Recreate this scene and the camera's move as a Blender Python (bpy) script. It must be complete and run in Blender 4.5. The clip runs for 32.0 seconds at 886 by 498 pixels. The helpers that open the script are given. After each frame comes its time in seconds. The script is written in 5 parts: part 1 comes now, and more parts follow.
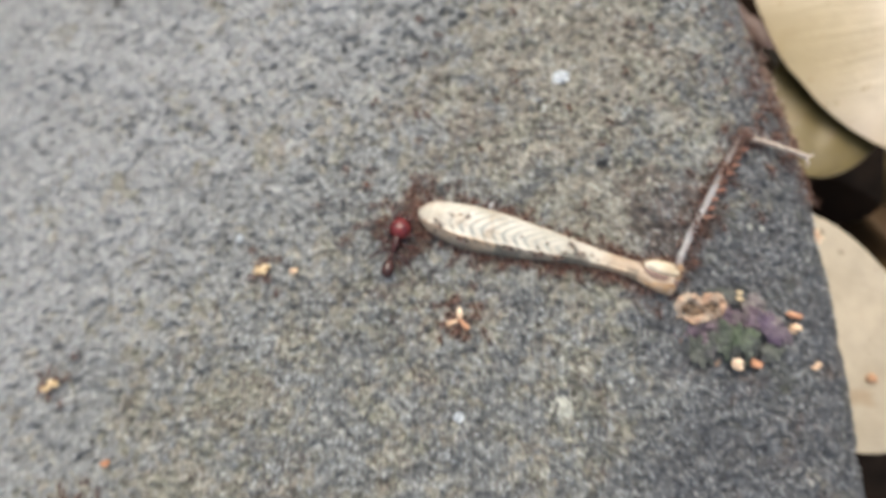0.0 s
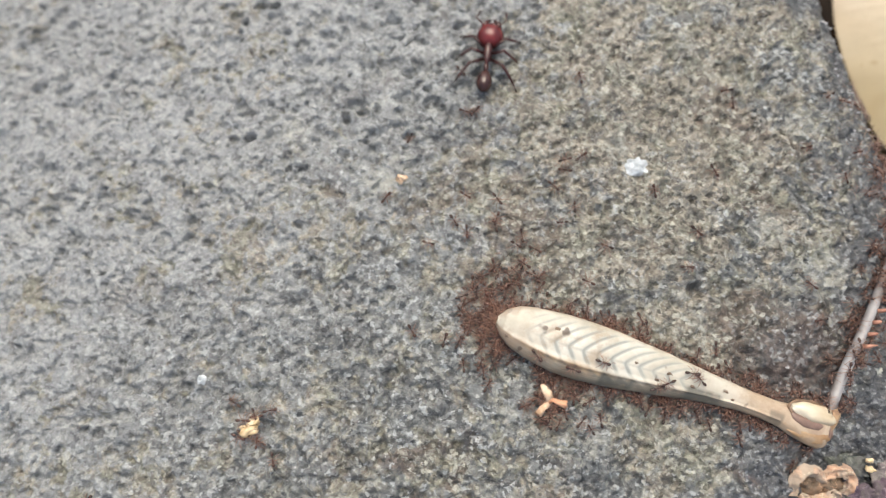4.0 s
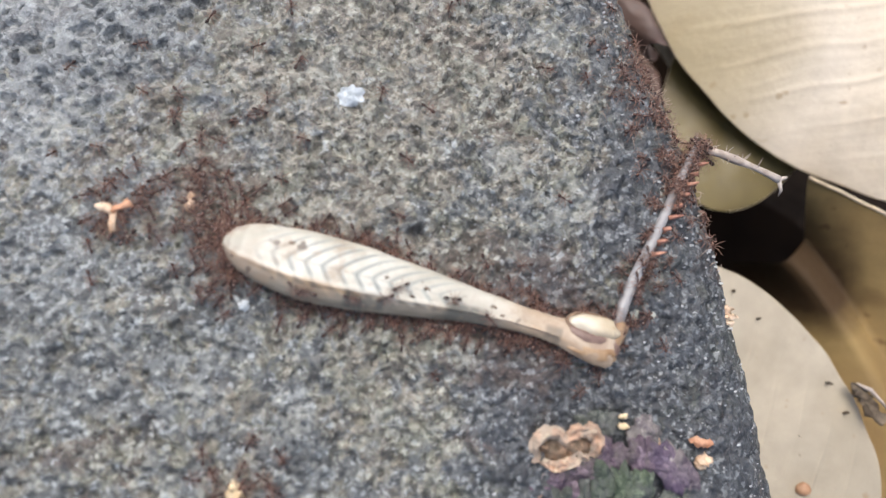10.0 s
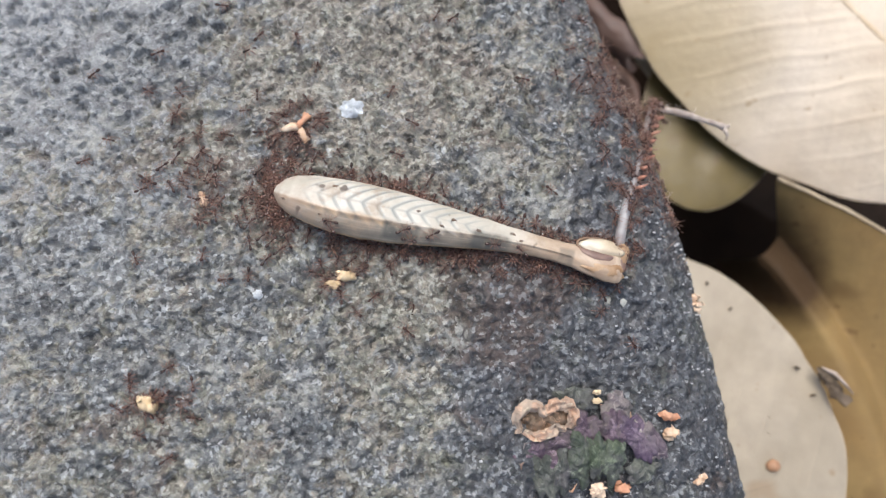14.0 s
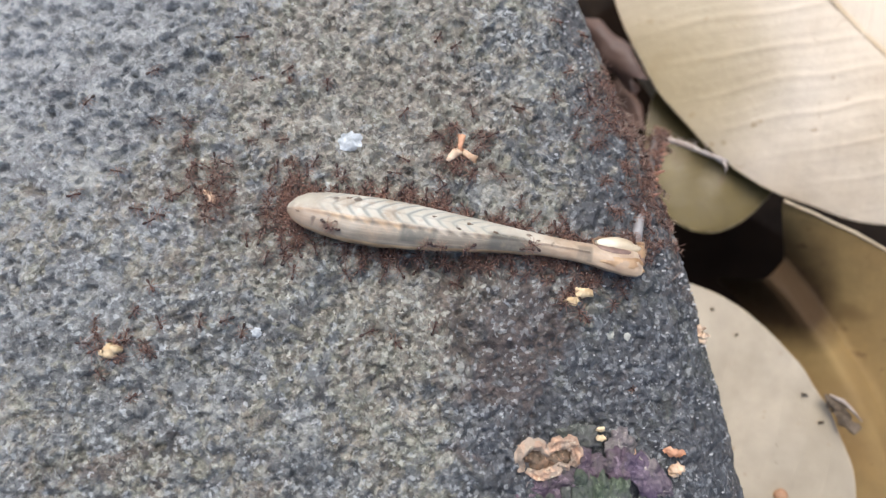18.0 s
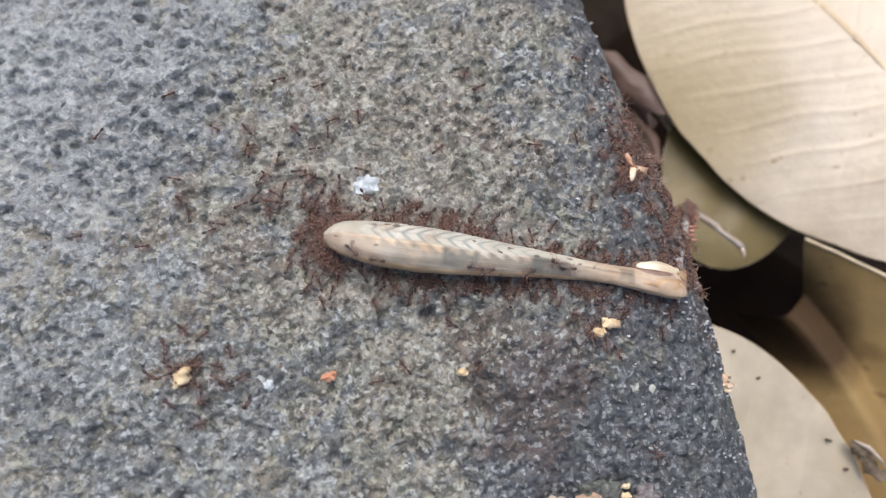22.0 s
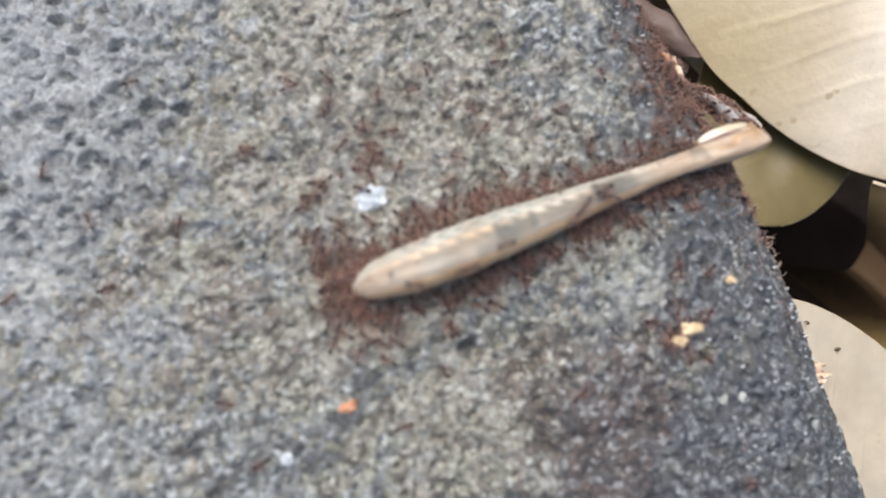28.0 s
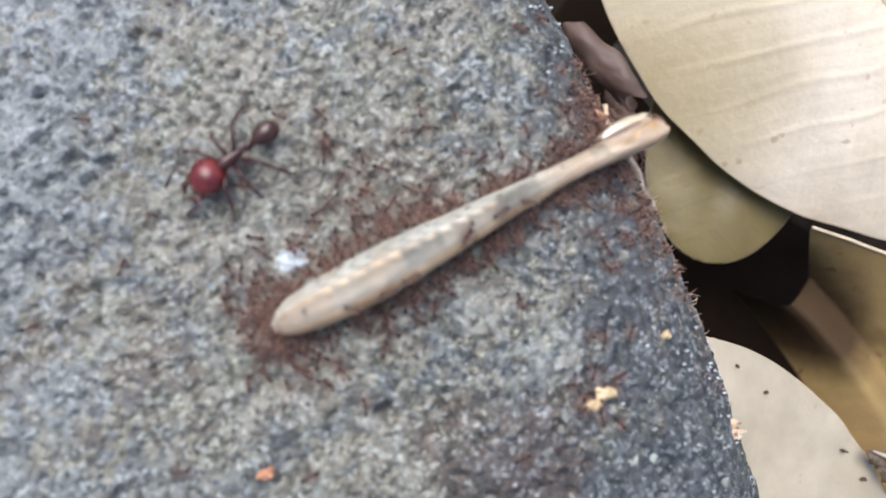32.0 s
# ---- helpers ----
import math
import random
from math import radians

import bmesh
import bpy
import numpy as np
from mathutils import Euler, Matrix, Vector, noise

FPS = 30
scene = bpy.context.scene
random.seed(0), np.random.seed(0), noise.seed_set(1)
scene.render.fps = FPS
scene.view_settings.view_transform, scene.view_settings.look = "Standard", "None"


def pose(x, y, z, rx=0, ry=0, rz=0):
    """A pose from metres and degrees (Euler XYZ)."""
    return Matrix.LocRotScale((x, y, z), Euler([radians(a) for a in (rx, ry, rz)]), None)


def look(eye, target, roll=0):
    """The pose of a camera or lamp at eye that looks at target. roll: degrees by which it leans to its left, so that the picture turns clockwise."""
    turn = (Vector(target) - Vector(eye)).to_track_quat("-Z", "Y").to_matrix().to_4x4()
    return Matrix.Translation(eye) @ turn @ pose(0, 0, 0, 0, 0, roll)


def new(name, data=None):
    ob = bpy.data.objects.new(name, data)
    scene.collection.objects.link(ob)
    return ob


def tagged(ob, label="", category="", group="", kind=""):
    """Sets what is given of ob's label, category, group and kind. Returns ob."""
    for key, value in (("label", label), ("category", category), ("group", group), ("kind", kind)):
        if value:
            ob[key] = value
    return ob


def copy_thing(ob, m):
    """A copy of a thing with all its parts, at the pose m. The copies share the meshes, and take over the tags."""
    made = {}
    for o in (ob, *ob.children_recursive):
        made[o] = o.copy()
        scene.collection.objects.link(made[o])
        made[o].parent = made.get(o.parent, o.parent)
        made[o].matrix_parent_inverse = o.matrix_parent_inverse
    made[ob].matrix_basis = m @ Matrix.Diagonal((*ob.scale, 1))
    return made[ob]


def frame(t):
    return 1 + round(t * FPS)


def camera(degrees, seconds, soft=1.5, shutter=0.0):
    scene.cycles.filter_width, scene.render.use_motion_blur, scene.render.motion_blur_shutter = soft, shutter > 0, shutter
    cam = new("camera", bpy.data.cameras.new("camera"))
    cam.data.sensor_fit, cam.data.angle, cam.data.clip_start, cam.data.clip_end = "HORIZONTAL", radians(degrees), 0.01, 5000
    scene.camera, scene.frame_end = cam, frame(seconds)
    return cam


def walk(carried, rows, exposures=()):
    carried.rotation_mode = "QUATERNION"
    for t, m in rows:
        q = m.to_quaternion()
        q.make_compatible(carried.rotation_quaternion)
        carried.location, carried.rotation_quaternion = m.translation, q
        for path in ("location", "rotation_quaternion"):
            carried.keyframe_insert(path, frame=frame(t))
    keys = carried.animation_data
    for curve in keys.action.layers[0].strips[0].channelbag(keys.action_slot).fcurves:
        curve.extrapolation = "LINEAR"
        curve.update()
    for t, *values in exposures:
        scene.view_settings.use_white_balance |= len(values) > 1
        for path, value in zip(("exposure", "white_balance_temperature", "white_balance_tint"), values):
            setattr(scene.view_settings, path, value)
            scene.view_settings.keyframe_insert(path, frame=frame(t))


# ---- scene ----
# ---- camera ----
cam = camera(71.0, 32.0, soft=1.25, shutter=0.5)
# a close-up lens with a fixed focus: sharp about 61 mm away, soft nearer and farther
cam.data.dof.use_dof = True
cam.data.dof.focus_distance = 0.061
cam.data.dof.aperture_fstop = 14.5
ROWS = [
    (0, -0.01235, -0.02372, 0.08211, 9.384, 1.617, 1.592),
    (0.5, -0.01717, -0.01387, 0.06864, 9.355, 0.321, 1.319),
    (1, -0.02009, -0.01161, 0.05672, 7.951, -0.623, 1.767),
    (1.5, -0.02033, -0.01006, 0.04996, 6.722, -1.919, 1.739),
    (2, -0.02139, -0.00906, 0.05287, 6.478, -2.229, 1.588),
    (2.5, -0.02520, -0.01110, 0.05919, 7.021, -2.201, 1.907),
    (3, -0.02565, -0.00720, 0.06191, 8.414, -1.932, 1.994),
    (3.5, -0.02343, -0.00467, 0.06318, 8.411, -1.701, 1.903),
    (5.5, -0.01391, -0.00701, 0.06165, 9.571, -4.820, 0.307),
    (6, -0.00839, -0.00950, 0.05896, 8.966, -4.738, 0.137),
    (6.5, -0.00777, -0.00811, 0.05815, 8.625, -4.881, 0.114),
    (7, -0.00937, -0.00726, 0.05770, 8.266, -4.804, -0.016),
    (7.5, -0.00330, -0.00961, 0.05832, 8.448, -4.824, -0.891),
    (8, 0.00193, -0.01077, 0.05853, 8.502, -4.532, -1.457),
    (8.5, 0.00600, -0.00979, 0.05782, 8.336, -4.346, -1.643),
    (9, 0.00772, -0.00926, 0.05734, 8.311, -4.254, -1.695),
    (9.5, 0.00846, -0.00869, 0.05573, 8.314, -4.256, -2.131),
    (10, 0.00404, -0.00753, 0.05480, 8.094, -4.405, -2.075),
    (10.5, 0.00715, -0.00633, 0.05541, 8.097, -4.600, -2.354),
    (11, 0.00573, -0.00856, 0.05926, 9.034, -4.256, -2.267),
    (11.5, 0.00640, -0.00912, 0.06074, 9.529, -4.361, -2.203),
    (12, 0.00486, -0.01065, 0.06060, 9.513, -4.208, -1.970),
    (12.5, 0.00494, -0.01072, 0.05990, 9.395, -4.482, -1.964),
    (13, 0.00403, -0.01028, 0.06093, 9.542, -4.236, -2.013),
    (13.5, 0.00535, -0.01013, 0.06142, 9.301, -3.616, -2.247),
    (15.5, 0.00519, -0.00826, 0.06034, 8.872, -3.264, -2.618),
    (16, 0.00564, -0.00709, 0.06057, 9.177, -3.377, -2.717),
    (16.5, 0.00576, -0.00683, 0.06082, 9.258, -3.347, -2.638),
    (17, 0.00714, -0.00702, 0.06095, 9.230, -3.239, -2.633),
    (17.5, 0.00623, -0.00684, 0.06084, 9.012, -3.061, -2.789),
    (18, 0.00593, -0.00634, 0.06101, 8.866, -2.920, -2.739),
    (18.5, 0.00659, -0.00423, 0.06123, 8.960, -2.875, -2.818),
    (19, 0.00692, -0.00420, 0.06101, 9.041, -2.863, -2.730),
    (19.5, 0.00615, -0.00437, 0.06087, 9.004, -2.969, -2.663),
    (20, 0.00409, -0.00530, 0.06028, 9.364, -3.155, -2.719),
    (20.5, 0.00157, -0.00490, 0.06030, 8.991, -3.048, -2.470),
    (21, 0.00130, -0.00429, 0.06060, 9.202, -3.177, -2.401),
    (21.5, -0.00017, -0.00359, 0.06078, 9.270, -3.052, -2.281),
    (22, 0.00411, -0.00206, 0.05952, 9.515, -3.206, -2.561),
    (22.5, 0.00218, -0.00313, 0.05718, 8.696, -3.538, -2.499),
    (23, 0.00112, 0.00070, 0.05516, 8.150, -3.297, -2.869),
    (23.5, -0.00169, 0.00503, 0.05292, 6.972, -3.480, -4.097),
    (24, 0.00098, 0.00674, 0.04790, 6.408, -4.536, -9.052),
    (24.5, -0.00201, 0.00496, 0.04598, 4.774, -4.602, -10.614),
    (25, -0.00089, 0.00383, 0.04651, 5.282, -4.820, -10.933),
    (25.5, 0.00035, 0.00410, 0.04800, 6.246, -4.660, -11.255),
    (27.5, 0.00108, 0.00412, 0.04830, 5.972, -3.359, -10.357),
    (28, 0.00182, 0.00510, 0.04907, 5.614, -3.521, -9.945),
    (28.5, 0.00490, 0.00616, 0.04906, 5.727, -3.561, -10.048),
    (29, 0.00757, 0.00807, 0.05153, 5.998, -2.529, -8.463),
    (29.5, 0.00695, 0.00722, 0.05002, 5.438, -2.260, -7.581),
    (30, 0.00290, 0.00537, 0.04997, 5.523, -2.830, -7.538),
    (30.5, 0.00265, 0.00696, 0.05333, 6.399, -3.610, -8.298),
    (31, 0.00963, 0.00882, 0.04981, 6.250, -4.651, -9.644),
    (31.5, 0.00969, 0.00917, 0.04958, 6.119, -4.483, -9.452),
    (32, 0.00874, 0.01191, 0.05046, 2.177, -4.154, -8.561),
]
walk(cam, [(t, pose(x, y, z, rx, ry, rz)) for t, x, y, z, rx, ry, rz in ROWS],
     [(0, 0.53, 6850, 6), (1, 0.56, 6900, 6), (3.5, 0.55, 6900, 6), (6, 0.59, 6650, 7), (9, 0.54, 6330, 8), (13, 0.42, 6280, 9), (22, 0.41, 6280, 9), (24, 0.56, 6330, 8), (25.5, 0.64, 6380, 8), (30, 0.63, 6230, 7), (31, 0.61, 6180, 8), (32, 0.63, 5950, 7)])

# ---- light: bright shade under an overcast sky ----
world = bpy.data.worlds.new("sky")
scene.world = world
world.use_nodes = True
wn = world.node_tree.nodes
sky = wn.new("ShaderNodeTexSky")
sky.sky_type = "NISHITA"
sky.sun_disc = False
sky.sun_elevation, sky.sun_rotation = radians(63), radians(-13)
sky.air_density, sky.dust_density = 1.0, 6.0
wn["Background"].inputs[1].default_value = 0.138
world.node_tree.links.new(sky.outputs[0], wn["Background"].inputs[0])
sun = new("sun", bpy.data.lights.new("sun", "SUN"))
sun.data.energy, sun.data.angle, sun.data.color = 1.22, radians(48), (1.0, 0.98, 0.95)
sun.matrix_world = look((-0.10, 0.44, 0.89), (0, 0, 0))
scene.view_settings.exposure = 0.0

MM = 0.001


# ---- materials ----
class Mat:
    """A node material with short helpers."""

    def __init__(self, name, rough=0.6, spec=0.4):
        self.mat = bpy.data.materials.new(name)
        self.mat.use_nodes = True
        self.n, self.l = self.mat.node_tree.nodes, self.mat.node_tree.links
        self.b = self.n["Principled BSDF"]
        self.b.inputs["Roughness"].default_value = rough
        self.b.inputs["Specular IOR Level"].default_value = spec
        self.tc = self.n.new("ShaderNodeTexCoord")

    def noise(self, scale, detail=3, rough=0.55, coord="Object", warp=0.0, stretch=None):
        n = self.n.new("ShaderNodeTexNoise")
        n.inputs["Scale"].default_value, n.inputs["Detail"].default_value = scale, detail
        n.inputs["Roughness"].default_value, n.inputs["Distortion"].default_value = rough, warp
        src = self.tc.outputs[coord]
        if stretch:
            m = self.n.new("ShaderNodeMapping")
            m.inputs["Scale"].default_value = stretch
            self.l.new(src, m.inputs[0])
            src = m.outputs[0]
        self.l.new(src, n.inputs["Vector"])
        return n.outputs[0]

    def shards(self, scale, warp):
        """Flat-toned flakes with crisp crooked edges: two random values, each constant over a flake."""
        n = self.n.new("ShaderNodeTexNoise")
        n.inputs["Scale"].default_value, n.inputs["Detail"].default_value = scale * 0.8, 2
        self.l.new(self.tc.outputs["Object"], n.inputs["Vector"])
        mul = self.n.new("ShaderNodeVectorMath")
        mul.operation = "MULTIPLY_ADD"
        mul.inputs[1].default_value, mul.inputs[2].default_value = (warp,) * 3, (-warp / 2,) * 3
        self.l.new(n.outputs["Color"], mul.inputs[0])
        add = self.n.new("ShaderNodeVectorMath")
        self.l.new(self.tc.outputs["Object"], add.inputs[0])
        self.l.new(mul.outputs[0], add.inputs[1])
        v = self.n.new("ShaderNodeTexVoronoi")
        v.inputs["Scale"].default_value = scale
        self.l.new(add.outputs[0], v.inputs["Vector"])
        sep = self.n.new("ShaderNodeSeparateColor")
        self.l.new(v.outputs["Color"], sep.inputs[0])
        return sep.outputs[0], sep.outputs[1]

    def ramp(self, src, stops):
        r = self.n.new("ShaderNodeValToRGB")
        e = r.color_ramp.elements
        while len(e) < len(stops):
            e.new(0.5)
        for k, (p, c) in enumerate(stops):
            e[k].position = p
            e[k].color = (c, c, c, 1) if isinstance(c, (int, float)) else (*c, 1)
        self.l.new(src, r.inputs[0])
        return r.outputs[0]

    def mix(self, fac, a, b, mode="MIX"):
        m = self.n.new("ShaderNodeMix")
        m.data_type, m.blend_type = "RGBA", mode
        for sock, val in ((m.inputs[0], fac), (m.inputs[6], a), (m.inputs[7], b)):
            if isinstance(val, (int, float)):
                sock.default_value = val if sock.type == "VALUE" else (val, val, val, 1)
            elif isinstance(val, tuple):
                sock.default_value = (*val, 1)
            else:
                self.l.new(val, sock)
        return m.outputs[2]

    def math(self, op, a, b=0.0, c=0.0):
        m = self.n.new("ShaderNodeMath")
        m.operation = op
        for sock, val in zip(m.inputs, (a, b, c)):
            if isinstance(val, (int, float)):
                sock.default_value = val
            else:
                self.l.new(val, sock)
        return m.outputs[0]

    def axes(self, coord="Object"):
        s = self.n.new("ShaderNodeSeparateXYZ")
        self.l.new(self.tc.outputs[coord], s.inputs[0])
        return s.outputs

    def near(self, x, y, r, coord="Object"):
        """1 at the place (x, y) in mm, falling to 0 at r mm."""
        ax = self.axes(coord)
        dx = self.math("MULTIPLY", self.math("SUBTRACT", ax[0], x * MM), 1 / (r * MM))
        dy = self.math("MULTIPLY", self.math("SUBTRACT", ax[1], y * MM), 1 / (r * MM))
        d = self.math("ADD", self.math("MULTIPLY", dx, dx), self.math("MULTIPLY", dy, dy))
        m = self.math("SUBTRACT", 1.0, d)
        return self.math("MAXIMUM", m, 0.0)

    def random(self):
        return self.n.new("ShaderNodeObjectInfo").outputs["Random"]

    def color(self, src):
        if isinstance(src, tuple):
            self.b.inputs["Base Color"].default_value = (*src, 1)
        else:
            self.l.new(src, self.b.inputs["Base Color"])
        return self

    def rough(self, src):
        self.l.new(src, self.b.inputs["Roughness"])
        return self

    def bump(self, src, depth, strength=1.0):
        b = self.n.new("ShaderNodeBump")
        b.inputs["Strength"].default_value, b.inputs["Distance"].default_value = strength, depth
        self.l.new(src, b.inputs["Height"])
        last = self.b.inputs["Normal"]
        if last.is_linked:
            self.l.new(last.links[0].from_socket, b.inputs["Normal"])
        self.l.new(b.outputs[0], last)
        return self


def stone_material():
    m = Mat("weathered_stone", 0.5, 0.75)
    mul, add, sub = (lambda a, b: m.math("MULTIPLY", a, b)), (lambda a, b: m.math("ADD", a, b)), (lambda a, b: m.math("SUBTRACT", a, b))
    unit = lambda a: m.math("MINIMUM", m.math("MAXIMUM", a, 0.0), 1.0)
    big = m.noise(60, 4, 0.6)
    flake_a, hue_a = m.shards(1250, 0.0011)
    flake_b, hue_b = m.shards(2500, 0.0006)
    soft = m.noise(700, 4, 0.62)
    mid = add(mul(soft, 0.42), add(mul(flake_a, 0.17), add(mul(flake_b, 0.19), 0.11)))
    fine = m.noise(2400, 3, 0.7)
    crumb = m.noise(1500, 4, 0.66, warp=0.4)
    ax = m.axes()
    # bare slate-grey stone: upper side smoother, painted with bluish sky sheen; rim blue-black
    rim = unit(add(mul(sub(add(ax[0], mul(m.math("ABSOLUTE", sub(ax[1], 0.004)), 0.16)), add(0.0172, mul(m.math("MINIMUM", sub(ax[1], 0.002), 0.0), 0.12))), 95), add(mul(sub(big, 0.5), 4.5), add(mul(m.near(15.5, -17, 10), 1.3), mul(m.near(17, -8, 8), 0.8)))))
    calm = unit(add(mul(sub(sub(mul(ax[1], 0.9), ax[0]), 0.008), 20), mul(sub(big, 0.5), 1.5)))
    slate = m.ramp(mid, [(0.33, (0.070, 0.074, 0.080)), (0.46, (0.190, 0.200, 0.205)), (0.58, (0.312, 0.325, 0.328)), (0.72, (0.570, 0.584, 0.580))])
    pale = m.ramp(mid, [(0.33, (0.27, 0.280, 0.305)), (0.45, (0.465, 0.482, 0.508)), (0.60, (0.570, 0.584, 0.602)), (0.74, (0.70, 0.708, 0.712))])
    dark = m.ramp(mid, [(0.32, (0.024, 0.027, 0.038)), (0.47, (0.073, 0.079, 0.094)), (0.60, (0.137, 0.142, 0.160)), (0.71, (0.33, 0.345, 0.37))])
    col = m.mix(mul(calm, 0.85), slate, pale)
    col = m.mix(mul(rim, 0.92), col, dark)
    # olive and beige lichen film in torn flecks, thickest over the middle
    film = add(mul(m.near(8, 12, 26), 0.07), mul(m.near(2, -15, 24), 0.07))
    film = add(film, add(mul(m.near(4, 24, 30), 0.14), mul(m.near(-50, -12, 42), 0.02)))
    film = add(film, add(mul(m.near(-2.0, 16.6, 3.0), 0.26), add(mul(m.near(-4.4, 29.5, 6), 0.16), mul(m.near(7, 20, 6), 0.12))))
    film = add(film, add(mul(sub(big, 0.5), 0.70), mul(sub(m.noise(150, 4, 0.65), 0.5), 0.75)))
    film = sub(film, mul(m.near(16, -9, 10), 0.06))
    film = sub(sub(film, mul(rim, 0.19)), mul(calm, 0.12))
    torn = add(add(m.noise(420, 6, 0.7, warp=0.5), film), mul(sub(hue_a, 0.5), 0.10))
    mask = m.ramp(torn, [(0.495, 0.0), (0.585, 0.88)])
    tone = add(add(m.noise(230, 5, 0.65), mul(m.near(5, 20, 24), 0.07)), mul(sub(hue_b, 0.5), 0.10))
    olive = m.ramp(mid, [(0.33, (0.125, 0.118, 0.086)), (0.46, (0.265, 0.260, 0.195)), (0.58, (0.405, 0.398, 0.315)), (0.72, (0.640, 0.632, 0.54))])
    beige = m.ramp(mid, [(0.33, (0.185, 0.150, 0.118)), (0.46, (0.375, 0.328, 0.262)), (0.58, (0.530, 0.476, 0.395)), (0.72, (0.720, 0.672, 0.59))])
    col = m.mix(mask, col, m.mix(m.ramp(tone, [(0.44, 0.0), (0.56, 1.0)]), olive, beige))
    moss = mul(m.ramp(m.noise(120, 5, 0.7), [(0.54, 0.0), (0.68, 0.55)]), sub(1.0, calm))
    col = m.mix(moss, col, m.ramp(mid, [(0.35, (0.06, 0.068, 0.042)), (0.6, (0.25, 0.26, 0.18))]))
    # rusty brown stains
    stain = add(add(mul(m.near(14.0, -5.5, 9), 2.4), m.near(-16, 12, 11)), add(mul(m.near(-9, 11, 6), 0.7), add(mul(m.near(2, 8, 8), 0.5), mul(m.near(12, 13, 9), 0.7))))
    rust = m.ramp(add(m.noise(150, 7, 0.75, warp=0.8), mul(m.math("MINIMUM", stain, 1.7), 0.085)), [(0.55, 0.0), (0.65, 0.72)])
    col = m.mix(mul(rust, sub(1.0, mul(calm, 0.6))), col, m.ramp(mid, [(0.35, (0.06, 0.038, 0.03)), (0.6, (0.19, 0.125, 0.10))]))
    # chalky blue-white flecks and marks
    chalk = m.ramp(m.noise(460, 7, 0.76), [(0.575, 0.0), (0.615, 0.75)])
    col = m.mix(mul(chalk, sub(1.0, mul(rim, 0.45))), col, m.ramp(fine, [(0.33, (0.23, 0.24, 0.245)), (0.6, (0.55, 0.565, 0.57))]))
    blotch = m.noise(230, 5, 0.7, warp=1.0)
    col = m.mix(mul(m.ramp(blotch, [(0.58, 0.0), (0.68, 0.42)]), sub(1.0, mul(rim, 0.6))), col, m.ramp(mid, [(0.35, (0.22, 0.235, 0.26)), (0.6, (0.52, 0.55, 0.58))]))
    col = m.mix(m.ramp(blotch, [(0.32, 0.5), (0.42, 0.0)]), col, m.ramp(mid, [(0.35, (0.095, 0.078, 0.062)), (0.6, (0.27, 0.235, 0.195))]))
    rough_part = sub(1.0, mul(calm, 0.75))
    flake = m.ramp(m.noise(820, 5, 0.7, warp=0.6), [(0.555, 0.0), (0.585, 0.6)])
    col = m.mix(mul(flake, rough_part), col, m.mix(rim, (0.50, 0.50, 0.455), (0.24, 0.252, 0.272)))
    # single pale and dark flakes, thicker in some places than in others
    crowd = m.noise(170, 3, 0.6)
    bright = m.ramp(add(flake_b, mul(sub(crowd, 0.5), 0.5)), [(0.86, 0.0), (0.88, 0.75)])
    col = m.mix(mul(bright, sub(sub(1.0, mul(calm, 0.5)), mul(rim, 0.45))), col, m.mix(mask, (0.62, 0.65, 0.67), (0.62, 0.61, 0.52)))
    dull = m.ramp(add(flake_b, mul(sub(crowd, 0.5), 0.5)), [(0.12, 0.7), (0.14, 0.0)])
    col = m.mix(mul(dull, rough_part), col, m.mix(mask, (0.07, 0.075, 0.085), (0.085, 0.072, 0.05)))
    crevice = m.ramp(m.noise(720, 5, 0.7, warp=0.8), [(0.405, 0.6), (0.44, 0.0)])
    col = m.mix(mul(crevice, rough_part), col, (0.055, 0.054, 0.056))
    mark = m.near(-26.5, 12.1, 2.0)
    for px, py, pr in ((6.5, 28.8, 1.5), (-12.7, -11.3, 1.2), (-1.3, 16.6, 1.6), (-14.4, 10.1, 1.7), (20.3, 3.9, 2.6), (14.5, 8.1, 2.2), (19, 19.5, 2.0), (-4, -14, 1.6), (10, -9, 1.8), (-24, 14.6, 1.5), (-36, 18, 1.8)):
        mark = add(mark, m.near(px, py, pr))
    mark = mul(unit(mul(mark, 1.4)), m.ramp(m.noise(1300, 3), [(0.40, 0.0), (0.55, 0.85)]))
    col = m.mix(mark, col, (0.55, 0.55, 0.51))
    speck = m.ramp(m.noise(1700, 2, 0.5), [(0.66, 0.0), (0.72, 0.8)])
    col = m.mix(speck, col, (0.60, 0.61, 0.61))
    col = m.mix(sub(0.55, mul(calm, 0.30)), col, m.ramp(crumb, [(0.36, 0.50), (0.46, 0.85), (0.54, 1.06), (0.66, 1.7)]), "MULTIPLY")
    col = m.mix(0.33, col, m.ramp(fine, [(0.28, 0.5), (0.72, 1.5)]), "MULTIPLY")
    col = m.mix(1.0, col, (0.634, 0.647, 0.644), "MULTIPLY")
    m.color(col).rough(m.ramp(mid, [(0.3, 0.36), (0.7, 0.60)]))
    m.bump(crumb, 0.0004, 0.8).bump(add(flake_b, mul(flake_a, 0.8)), 0.00016, 0.9).bump(fine, 0.0004, 0.8)
    return m.mat


